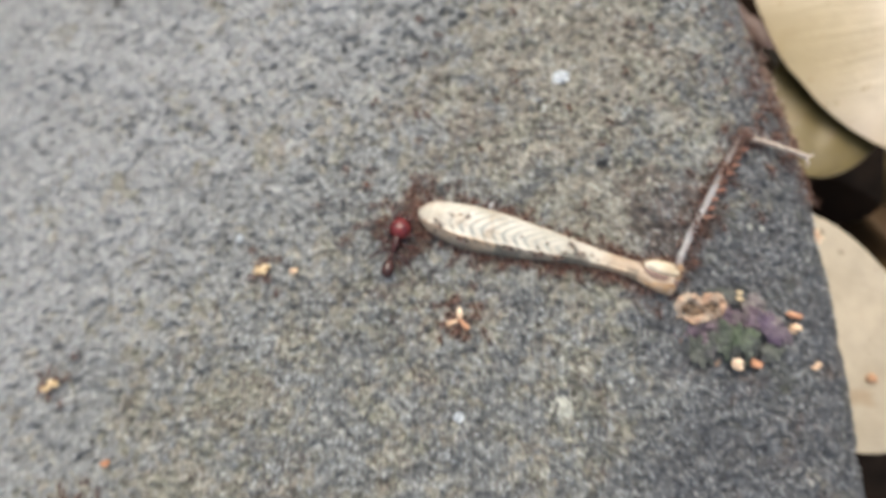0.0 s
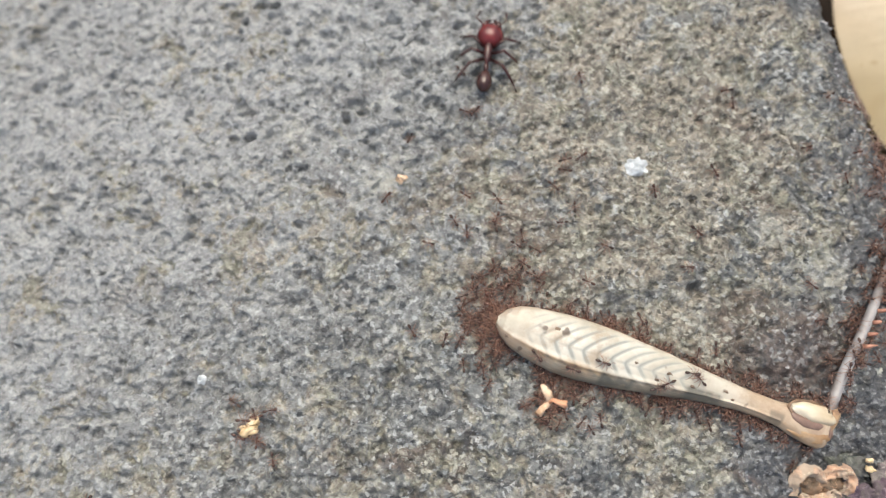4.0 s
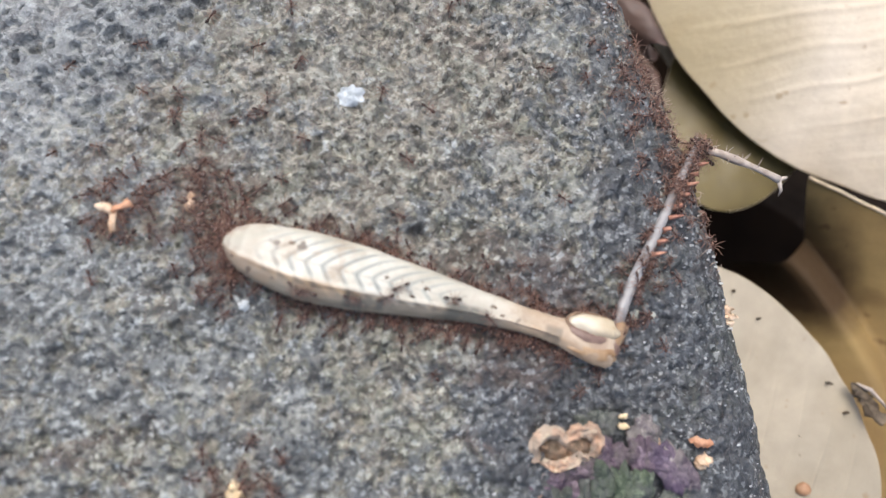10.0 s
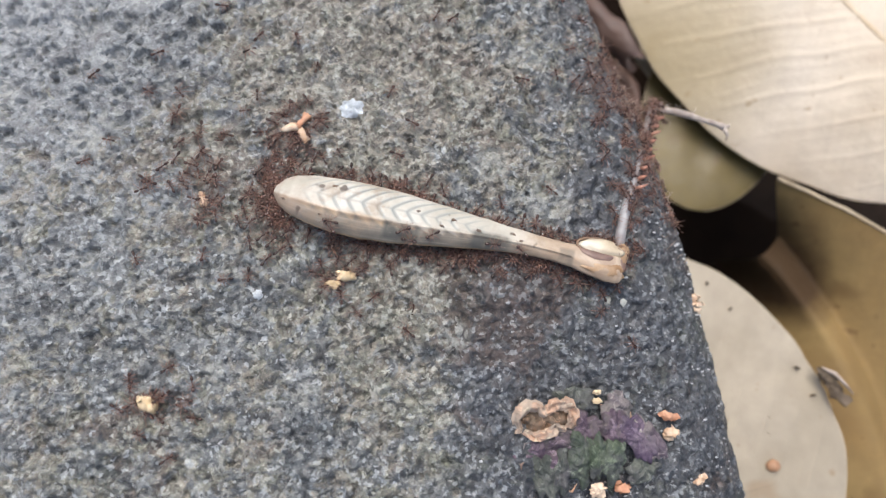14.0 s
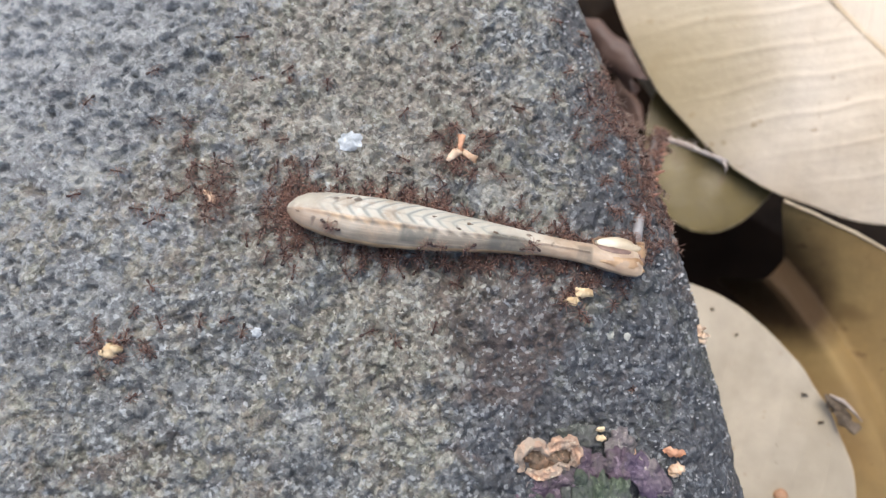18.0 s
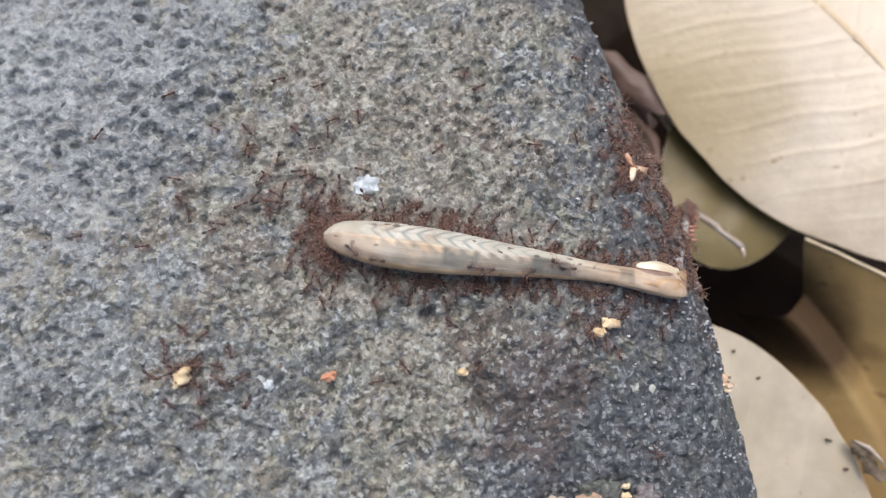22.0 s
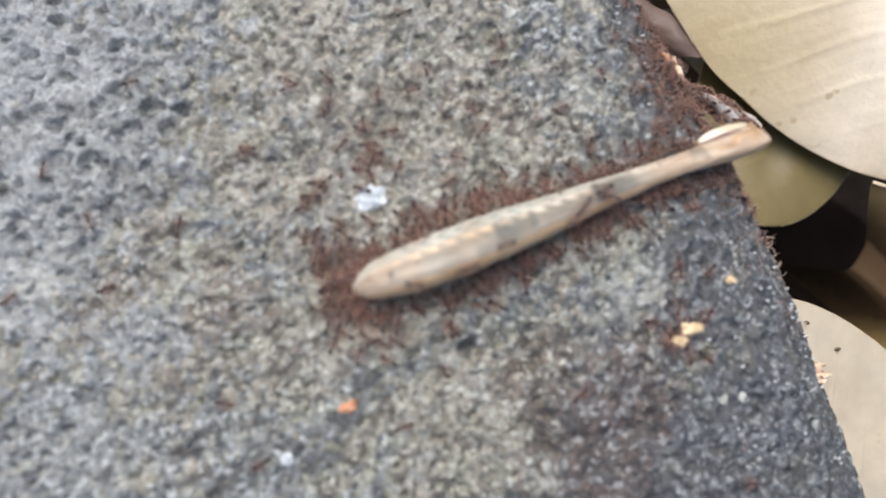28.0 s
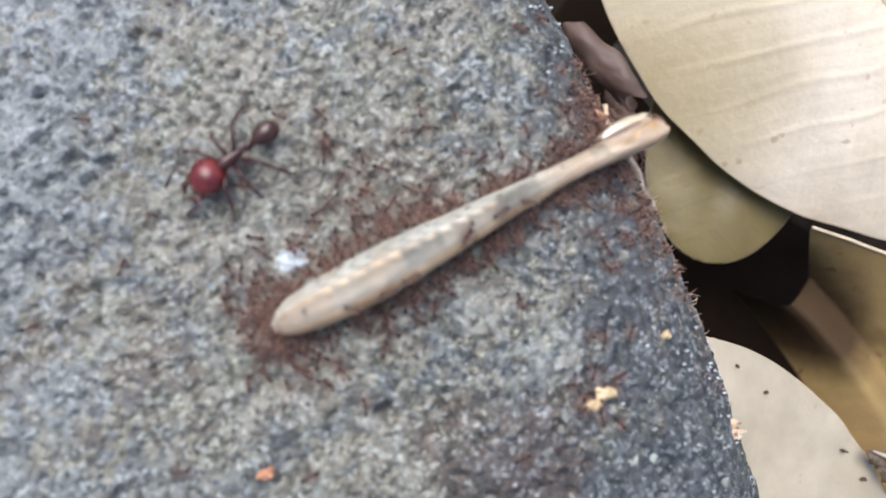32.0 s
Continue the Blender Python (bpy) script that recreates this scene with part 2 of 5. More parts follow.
def leaf_material(name, base, pale, spot, rough=0.5, lit_side=0.0, gap_shade=0.0, spec=0.45):
    m = Mat(name, rough, spec)
    a = m.noise(34, 4, 0.55, warp=0.6)
    b = m.noise(420, 4, 0.65)
    col = m.mix(m.ramp(a, [(0.35, 0.0), (0.65, 1.0)]), base, pale)
    col = m.mix(0.25, col, m.ramp(b, [(0.3, 0.70), (0.7, 1.2)]), "MULTIPLY")
    col = m.mix(0.30, col, m.ramp(m.noise(110, 5, 0.7), [(0.32, 0.72), (0.62, 1.1)]), "MULTIPLY")
    spots = m.ramp(m.noise(120, 2, 0.4), [(0.66, 0.0), (0.74, 0.6)])
    col = m.mix(spots, col, spot)
    dots = m.ramp(m.noise(520, 2, 0.4), [(0.69, 0.0), (0.74, 0.7)])
    col = m.mix(dots, col, spot)
    if gap_shade:
        # brown base and fold, darkened by the gap's shade painted into the colour
        shade_mask = m.math("ADD", m.near(60, 720, 640, "UV"), m.math("MULTIPLY", m.math("SUBTRACT", m.noise(90, 5, 0.65), 0.5), 0.8))
        deep = m.math("MULTIPLY", m.math("SUBTRACT", 0.55, m.axes("UV")[0]), 2.2)
        side = m.math("MULTIPLY", m.math("SUBTRACT", m.axes("UV")[1], 0.36), 4.0)
        shade_mask = m.math("MAXIMUM", shade_mask, m.math("MINIMUM", deep, side))
        col = m.mix(m.math("MULTIPLY", m.ramp(shade_mask, [(0.10, 0.0), (0.70, 1.0)]), gap_shade), col, (0.045, 0.026, 0.013))
    if lit_side:
        # one side still yellowish
        col = m.mix(m.math("MULTIPLY", m.near(-8, -22, 18), 0.7), col, (0.37, 0.295, 0.15))
    # the blade's brighter-lit side put into its colour as a paler patch
    col = m.mix(m.math("MULTIPLY", m.near(6, 13, 25), lit_side), col, tuple(min(0.8, v * 1.28 + 0.03) for v in pale))
    m.color(col).rough(m.ramp(b, [(0.3, rough - 0.1), (0.7, rough + 0.15)]))
    m.bump(m.noise(1.0, 4, 0.6, coord="UV", stretch=(5, 22, 1), warp=0.8), 0.0003, 0.16).bump(m.noise(1.0, 5, 0.65, coord="UV", stretch=(9, 60, 1), warp=2.0), 0.0004, 0.10).bump(m.noise(900, 4), 0.00015, 0.6)
    return m.mat


def femur_material():
    m = Mat("femur_cuticle", 0.38, 0.5)
    mul, add, sub = (lambda a, b: m.math("MULTIPLY", a, b)), (lambda a, b: m.math("ADD", a, b)), (lambda a, b: m.math("SUBTRACT", a, b))
    unit = lambda a: m.math("MINIMUM", m.math("MAXIMUM", a, 0.0), 1.0)
    uv = m.axes("UV")
    mott = m.noise(240, 4, 0.6)
    wob = mul(sub(m.noise(190, 4), 0.5), 0.05)
    s, v = uv[0], add(uv[1], wob)
    ivory = m.ramp(mott, [(0.33, (0.40, 0.37, 0.30)), (0.55, (0.54, 0.515, 0.445)), (0.75, (0.67, 0.655, 0.60))])
    grey = m.ramp(mott, [(0.3, (0.120, 0.103, 0.080)), (0.55, (0.190, 0.166, 0.131)), (0.8, (0.28, 0.25, 0.205))])
    ochre = m.ramp(mott, [(0.3, (0.34, 0.205, 0.10)), (0.7, (0.57, 0.41, 0.25))])
    tan = m.ramp(mott, [(0.3, (0.38, 0.26, 0.165)), (0.7, (0.58, 0.46, 0.34))])
    # herringbone on the outer face: grey grooves that part from a middle line, open towards the knee
    off = sub(uv[1], 0.252)
    away = m.math("ABSOLUTE", off)
    lean = add(mul(m.math("MAXIMUM", sub(0.0, off), 0.0), 0.58), mul(m.math("MAXIMUM", off, 0.0), 0.42))
    phase = m.math("FRACT", m.math("DIVIDE", sub(s, lean), 0.0415))
    groove = unit(mul(sub(m.math("ABSOLUTE", sub(phase, 0.5)), 0.31), 9.0))
    reach = unit(mul(sub(m.math("MINIMUM", mul(sub(0.324, uv[1]), 1.4), sub(uv[1], 0.085)), 0.0), 22))
    span = mul(unit(mul(sub(s, 0.06), 14)), unit(mul(sub(0.62, s), 9)))
    fade = m.ramp(m.noise(150, 3), [(0.34, 0.35), (0.58, 1.0)])
    spine_line = mul(unit(sub(1.0, mul(away, 130))), 0.6)
    groove = mul(mul(m.math("MAXIMUM", groove, spine_line), mul(reach, span)), mul(fade, 0.68))
    band = mul(mul(unit(mul(sub(m.math("ABSOLUTE", sub(phase, 0.5)), 0.17), 5.0)), mul(reach, span)), mul(fade, 0.55))
    col = m.mix(band, ivory, (0.40, 0.43, 0.41))
    col = m.mix(groove, col, (0.215, 0.228, 0.212))
    # dorsal edge warm, then the lower keel, the dull grey side, the ochre underside
    col = m.mix(mul(unit(mul(sub(0.075, v), 18)), 0.55), col, tan)
    col = m.mix(mul(unit(mul(sub(v, 0.310), 40)), m.ramp(m.noise(300, 4, 0.6), [(0.40, 0.2), (0.58, 0.9)])), col, ochre)
    scallop = mul(mul(sub(m.math("ABSOLUTE", sub(phase, 0.5)), 0.25), span), 0.075)
    col = m.mix(unit(mul(sub(add(v, scallop), 0.330), 34)), col, grey)
    streak = m.noise(1.0, 3, 0.6, coord="UV", stretch=(5, 60, 1))
    col = m.mix(mul(unit(mul(sub(v, 0.330), 45)), m.ramp(streak, [(0.48, 0.0), (0.62, 0.4)])), col, (0.40, 0.35, 0.285))
    col = m.mix(unit(mul(sub(v, 0.487), 40)), col, ochre)
    col = m.mix(unit(mul(sub(v, 0.70), 30)), col, grey)
    col = m.mix(mul(unit(mul(sub(s, 0.66), 8)), 0.75), col, tan)
    # dusky blotches on the grey side
    u = add(s, mul(wob, 0.5))
    torn = m.ramp(m.noise(430, 4, 0.65), [(0.36, 0.25), (0.52, 1.0)])
    for at, wide, low, high in ((0.365, 0.052, 0.298, 0.475), (0.615, 0.055, 0.26, 0.50), (0.835, 0.024, 0.22, 0.50)):
        g = unit(mul(sub(1.1, m.math("ABSOLUTE", m.math("DIVIDE", sub(u, at), wide))), 3.5))
        side = mul(unit(mul(sub(v, low), 30)), unit(mul(sub(high, v), 24)))
        col = m.mix(mul(mul(g, side), mul(torn, 0.84 if at < 0.8 else 0.5)), col, (0.085, 0.086, 0.074))
    col = m.mix(mul(m.ramp(m.noise(260, 5, 0.7, warp=0.8), [(0.50, 0.0), (0.62, 0.5)]), unit(mul(sub(s, 0.55), 5))), col, (0.30, 0.205, 0.15))
    hip = mul(unit(sub(1.0, mul(s, 7.0))), m.ramp(m.noise(380, 4, 0.65), [(0.44, 0.0), (0.56, 0.7)]))
    col = m.mix(hip, col, (0.36, 0.27, 0.21))
    dirt = m.ramp(m.noise(330, 6, 0.75), [(0.52, 0.0), (0.64, 0.55)])
    col = m.mix(dirt, col, (0.34, 0.25, 0.17))
    col = m.mix(m.ramp(m.noise(520, 2), [(0.67, 0.0), (0.72, 0.85)]), col, (0.085, 0.06, 0.045))
    m.color(col).bump(m.noise(900, 3), 0.0001, 0.5)
    return m.mat


def simple(name, c1, c2, scale=600, rough=0.6, spec=0.4, bump=0.00008, spread=0.0):
    m = Mat(name, rough, spec)
    col = m.ramp(m.noise(scale, 4, 0.6), [(0.32, c1), (0.68, c2)])
    if spread:
        col = m.mix(spread, col, m.ramp(m.random(), [(0.0, 0.45), (1.0, 1.5)]), "MULTIPLY")
    m.color(col).bump(m.noise(scale * 2.5, 3), bump, 0.7)
    return m.mat


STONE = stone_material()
LEAF_PALE = leaf_material("dry_leaf_pale", (0.445, 0.36, 0.25), (0.60, 0.525, 0.42), (0.33, 0.23, 0.14), lit_side=0.7)
LEAF_CREAM = leaf_material("dry_leaf_cream", (0.35, 0.300, 0.222), (0.45, 0.395, 0.308), (0.28, 0.20, 0.12))
LEAF_OLIVE = leaf_material("dry_leaf_olive", (0.112, 0.083, 0.028), (0.180, 0.138, 0.050), (0.13, 0.075, 0.03), rough=0.4)
LEAF_BROWN = leaf_material("dry_leaf_brown", (0.10, 0.055, 0.040), (0.21, 0.13, 0.10), (0.08, 0.04, 0.03))
LEAF_SHADED = leaf_material("olive_leaf_shaded", (0.200, 0.126, 0.050), (0.275, 0.192, 0.080), (0.10, 0.055, 0.022), rough=0.7, gap_shade=0.95, spec=0.2)
LEAF_TAN = leaf_material("crumpled_tan_leaf", (0.33, 0.28, 0.21), (0.46, 0.40, 0.31), (0.09, 0.05, 0.035))
# nearly black: the shade of the gap is put into this colour
LEAF_DARK = leaf_material("gap_dark_leaf", (0.012, 0.007, 0.004), (0.028, 0.016, 0.009), (0.007, 0.004, 0.003), rough=0.95, spec=0.1)
LEAF_ROSE = leaf_material("dry_leaf_rose", (0.065, 0.038, 0.029), (0.180, 0.116, 0.096), (0.10, 0.05, 0.04))
RIB = simple("leaf_rib", (0.50, 0.38, 0.24), (0.66, 0.54, 0.38), 300)
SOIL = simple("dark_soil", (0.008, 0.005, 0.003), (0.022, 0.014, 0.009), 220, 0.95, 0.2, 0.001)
FEMUR = femur_material()
KNEE = simple("ivory_knee", (0.46, 0.36, 0.23), (0.74, 0.70, 0.58), 300, 0.35, 0.5)
KNEE_DARK = simple("mauve_knee", (0.13, 0.080, 0.062), (0.30, 0.20, 0.165), 500, 0.4, 0.5)
KNEE_GROOVE = simple("brown_groove", (0.10, 0.062, 0.04), (0.26, 0.17, 0.11), 700, 0.5)
KNEE_TAN = simple("tan_knee", (0.24, 0.132, 0.06), (0.54, 0.385, 0.24), 420, 0.45, 0.45)
TIBIA = simple("blue_grey_tibia", (0.13, 0.10, 0.09), (0.42, 0.42, 0.43), 260, 0.45, 0.5)
SPINE = simple("orange_spine", (0.27, 0.105, 0.068), (0.45, 0.23, 0.16), 700, 0.35, 0.5)
SPOT = simple("dark_femur_spot", (0.08, 0.055, 0.04), (0.20, 0.14, 0.10), 900, 0.5)
TARSUS = simple("dusty_tarsus", (0.26, 0.20, 0.16), (0.56, 0.49, 0.43), 500, 0.75)
ANT = simple("red_brown_ant", (0.030, 0.015, 0.012), (0.105, 0.049, 0.036), 1200, 0.22, 0.6, spread=0.6)
ANT_LEG = simple("amber_leg", (0.140, 0.068, 0.048), (0.30, 0.170, 0.125), 1500, 0.35, 0.5)
MAJOR = simple("dark_red_ant", (0.075, 0.010, 0.012), (0.23, 0.034, 0.034), 500, 0.25, 0.55)
MAJOR_BLACK = simple("black_red_gaster", (0.022, 0.010, 0.010), (0.075, 0.030, 0.024), 600, 0.2, 0.55)
MAJOR_DARK = simple("black_red_ant", (0.024, 0.009, 0.009), (0.075, 0.024, 0.022), 500, 0.25, 0.55)
CRUMB = simple("yellow_crumb", (0.46, 0.31, 0.15), (0.82, 0.69, 0.47), 900, 0.7)
FLAKE = simple("cream_flake", (0.48, 0.29, 0.17), (0.80, 0.66, 0.50), 700, 0.6)
ORANGE = simple("orange_scale", (0.42, 0.175, 0.09), (0.64, 0.37, 0.235), 700, 0.6)


def petal_material(name, c1, c2, other, rough=0.6):
    """A withered petal: one hue that fades into another in soft uneven stains, with fine creases and torn pale fibres."""
    m = Mat(name, rough, 0.35)
    col = m.ramp(m.noise(340, 6, 0.7, warp=0.5), [(0.33, c1), (0.66, c2)])
    col = m.mix(m.ramp(m.noise(230, 5, 0.68, warp=0.9), [(0.43, 0.0), (0.60, 0.9)]), col, other)
    col = m.mix(m.ramp(m.noise(520, 5, 0.7, warp=1.2), [(0.36, 0.6), (0.46, 0.0)]), col, tuple(v * 0.4 for v in c1))
    col = m.mix(m.ramp(m.noise(780, 5, 0.7, warp=1.5), [(0.56, 0.0), (0.63, 0.6)]), col, tuple(min(0.8, v * 1.45 + 0.06) for v in c2))
    m.color(col).bump(m.noise(420, 5, 0.65, warp=1.4), 0.0006, 0.7).bump(m.noise(1500, 3), 0.00015, 0.8)
    return m.mat


PETAL = petal_material("dried_orange_petal", (0.34, 0.185, 0.11), (0.70, 0.47, 0.335), (0.42, 0.35, 0.28))
PETAL_DARK = petal_material("brown_petal", (0.13, 0.075, 0.045), (0.38, 0.22, 0.125), (0.12, 0.095, 0.07))
LILAC = petal_material("lilac_petal", (0.10, 0.090, 0.088), (0.29, 0.262, 0.245), (0.105, 0.080, 0.105))
SAGE = petal_material("sage_sepal", (0.050, 0.058, 0.050), (0.125, 0.135, 0.115), (0.085, 0.082, 0.088))
PURPLE = petal_material("faded_purple_petal", (0.062, 0.042, 0.060), (0.165, 0.118, 0.150), (0.125, 0.115, 0.10))
VIOLET = petal_material("violet_petal", (0.040, 0.028, 0.052), (0.115, 0.082, 0.125), (0.17, 0.14, 0.16))
GREEN = petal_material("dull_green_sepal", (0.040, 0.058, 0.038), (0.110, 0.140, 0.090), (0.075, 0.078, 0.080))
LICHEN = simple("white_lichen", (0.26, 0.29, 0.31), (0.70, 0.75, 0.79), 900, 0.9, 0.2, 0.0002)
PALE_LICHEN = simple("pale_grey_lichen", (0.26, 0.27, 0.24), (0.50, 0.51, 0.46), 900, 0.95, 0.2, 0.0002)
GRAIN = simple("quartz_grain", (0.24, 0.25, 0.26), (0.58, 0.59, 0.60), 900, 0.45, 0.5)
FIBRE = simple("dry_fibre", (0.10, 0.05, 0.034), (0.46, 0.36, 0.29), 160, 0.6)
TWIG = simple("dark_curled_bark", (0.045, 0.032, 0.022), (0.20, 0.155, 0.11), 500, 0.85, 0.3, 0.0003)


# ---- mesh helpers (all sizes in mm) ----
def mesh_of(name, verts, faces, material, smooth=True, uvs=None):
    me = bpy.data.meshes.new(name)
    me.from_pydata((np.asarray(verts, float) * MM).tolist(), [], faces)
    me.materials.append(material)
    if uvs is not None:
        layer = me.uv_layers.new(name="UVMap")
        idx = np.empty(len(me.loops), int)
        me.loops.foreach_get("vertex_index", idx)
        layer.data.foreach_set("uv", np.asarray(uvs, float)[idx].ravel())
    me.polygons.foreach_set("use_smooth", [smooth] * len(me.polygons))
    me.update()
    return me


def part(name, me, parent, label="", at=None):
    ob = new(name, me)
    if parent:
        ob.parent = parent
    if at is not None:
        ob.matrix_basis = at
    if label:
        tagged(ob, label)
    return ob


def grid_faces(n, k, wrap=False):
    f = []
    for a in range(n - 1):
        for b in range(k if wrap else k - 1):
            c = (b + 1) % k
            f.append((a * k + b, a * k + c, (a + 1) * k + c, (a + 1) * k + b))
    return f


def tube(points, radii, sides=8, squash=1.0, caps=True):
    """Verts and faces of a tube through points."""
    p = [Vector(q) for q in points]
    verts = []
    for i, q in enumerate(p):
        d = (p[min(i + 1, len(p) - 1)] - p[max(i - 1, 0)]).normalized()
        a = d.cross(Vector((0, 0, 1)))
        a = a.normalized() if a.length > 1e-4 else Vector((1, 0, 0))
        b = a.cross(d).normalized()
        for k in range(sides):
            th = 2 * math.pi * k / sides
            verts.append(q + radii[i] * (math.cos(th) * a + squash * math.sin(th) * b))
    faces = [tuple(reversed(f)) for f in grid_faces(len(p), sides, True)]
    if caps:
        faces.append(tuple(range(sides)))
        faces.append(tuple(reversed(range((len(p) - 1) * sides, len(p) * sides))))
    return [tuple(v) for v in verts], faces


def blob(center, size, rings=8, sides=12, lumps=0.0, seed=0, pinch=0.0):
    """A rounded lump: an ellipsoid with uneven skin and, if pinched, a narrower front."""
    verts, faces = [], []
    for i in range(rings + 1):
        ph = math.pi * i / rings
        for k in range(sides):
            th = 2 * math.pi * k / sides
            d = Vector((math.cos(ph), math.sin(ph) * math.cos(th), math.sin(ph) * math.sin(th)))
            r = 1 + lumps * noise.noise(d * 1.9 + Vector((seed * 7.1, seed * 3.3, seed)))
            w = 1 - pinch * d.x
            verts.append((center[0] + size[0] * d.x * r, center[1] + size[1] * d.y * r * w, center[2] + size[2] * d.z * r * w))
    return verts, [tuple(reversed(f)) for f in grid_faces(rings + 1, sides, True)]


def join(*pieces):
    verts, faces = [], []
    for v, f in pieces:
        o = len(verts)
        verts += list(v)
        faces += [tuple(i + o for i in q) for q in f]
    return verts, faces


TABLES = {}


def lattice(seed, n=256):
    if seed not in TABLES:
        TABLES[seed] = np.random.RandomState(seed).uniform(-1, 1, (n, n))
    return TABLES[seed]


def wave(x, y, size, seed):
    """Smooth random relief with bumps about size mm wide, -1 to 1."""
    t = lattice(seed)
    u, v = x / size + 100.37, y / size + 100.71
    i, j = np.floor(u).astype(int), np.floor(v).astype(int)
    fu, fv = u - i, v - j
    fu, fv = fu * fu * (3 - 2 * fu), fv * fv * (3 - 2 * fv)
    n = len(t)
    a, b = t[i % n, j % n], t[(i + 1) % n, j % n]
    c, d = t[i % n, (j + 1) % n], t[(i + 1) % n, (j + 1) % n]
    return (a * (1 - fu) + b * fu) * (1 - fv) + (c * (1 - fu) + d * fu) * fv


def craters(x, y, size, seed, fill=0.6):
    """Sharp-rimmed round hollows, one to a cell of size mm: 0 outside, 1 at the deepest."""
    jx, jy, jr = lattice(seed), lattice(seed + 1), lattice(seed + 2)
    u, v = x / size + 100.5, y / size + 100.5
    i, j = np.floor(u).astype(int), np.floor(v).astype(int)
    best = np.zeros_like(u)
    for a in (-1, 0, 1):
        for b in (-1, 0, 1):
            p, q = (i + a) % 256, (j + b) % 256
            cx, cy = i + a + 0.5 + 0.4 * jx[p, q], j + b + 0.5 + 0.4 * jy[p, q]
            r = np.maximum(0.42 + 0.30 * jr[p, q], 0.05) * (jr[q, p] < 2 * fill - 1)
            d2 = (u - cx) ** 2 + (v - cy) ** 2 * (1.0 + 0.6 * jr[p, q] ** 2)
            best = np.maximum(best, np.where(r > 0, np.maximum(1 - d2 / np.maximum(r, 0.01) ** 2, 0), 0))
    return best


# ---- the stone: a worn top, a rounded rim, a steep flank ----
RIM_Y = [-300, -60, -38, -26.5, -17, -9.9, -2.4, 4, 10, 15, 17.4, 22, 30, 60, 300]
RIM_X = [74, 48.5, 44.2, 42.2, 40.3, 39.0, 37.7, 36.0, 34.2, 32.7, 31.8, 30.3, 28.1, 19, -60]
ROLL = 10.0


def rim_x(y):
    return np.interp(y, RIM_Y, RIM_X)


def crown(x, y):
    x, y = np.clip(x, -220, 220) / 10, np.clip(y, -220, 220) / 10
    z = 1.0 + 0.13 * x - 0.05 * y - 0.159 * x * x + 0.13 * x * y - 0.137 * y * y
    return np.maximum(z, -60 + 0.02 * z)


def stone_z(x, y):
    """Height of the stone's top at (x, y), in mm."""
    d = np.clip(np.asarray(x, float) - (rim_x(y) - ROLL), 0, ROLL * 0.97)
    return crown(x, y) - 7.5 * (1 - np.sqrt(1 - (d / ROLL) ** 2))


def relief(s, y):
    s, y = np.asarray(s, float), np.asarray(y, float)
    calm = np.clip((-s - 10 + 0.9 * y) / 30, 0, 1)
    h = 0.45 * wave(s, y, 9.0, 1) + 0.12 * wave(s, y, 3.6, 2)
    h = h + 0.10 * wave(s, y, 1.5, 3) + 0.09 * wave(s + 3, y, 0.85, 4) + 0.10 * wave(s, y + 9, 0.5, 5)
    wx = s + 0.75 * wave(s, y, 1.9, 14) + 0.28 * wave(s, y, 0.7, 16)
    wy = y + 0.75 * wave(s, y, 1.9, 15) + 0.28 * wave(s, y, 0.7, 17)
    # flaky plates with crisp edges, then pits that come in loose drifts
    h = h + (1 - 0.45 * calm) * (0.10 * np.tanh(6 * wave(wx, wy, 1.15, 18)) + 0.11 * np.tanh(6 * wave(wx, wy + 7, 0.62, 19)))
    drift = np.clip(0.65 + 0.9 * wave(s, y, 5.5, 21), 0.12, 1.35)
    px, py = s + 0.30 * wave(s, y, 0.9, 24), y + 0.30 * wave(s, y, 0.9, 25)
    steep = lambda c: np.minimum(1.6 * c, 1.0)
    h = h - (0.32 + 0.42 * calm) * drift * steep(craters(px, py * 1.25, 1.8, 60, 0.44)) - (0.34 + 0.06 * calm) * steep(craters(wx, wy, 1.05, 70, 0.48)) * (1.35 - 0.4 * drift)
    h = h + (1 - 0.7 * calm) * 0.14 * craters(wx + 5, wy, 1.3, 90, 0.45)
    crack = np.maximum(0.10 - np.abs(wave(s, y, 5.0, 7)), 0) * 1.8
    hole = np.maximum(wave(s, y, 4.2, 8) - 0.58, 0) * 2.0
    for px, py, pr, deep in ((-4.2, 9.5, 1.1, 1.0), (-7.2, 22.6, 1.2, 0.9), (4.5, 17.5, 0.9, 0.7), (-20, 17, 0.9, 0.8), (11, 25, 1.0, 0.7), (-30, 5, 1.0, 0.7)):
        h = h - deep * np.exp(-((s - px) ** 2 + (y - py) ** 2 * 1.6) / pr**2)
    return h - crack * (1 - calm) - hole


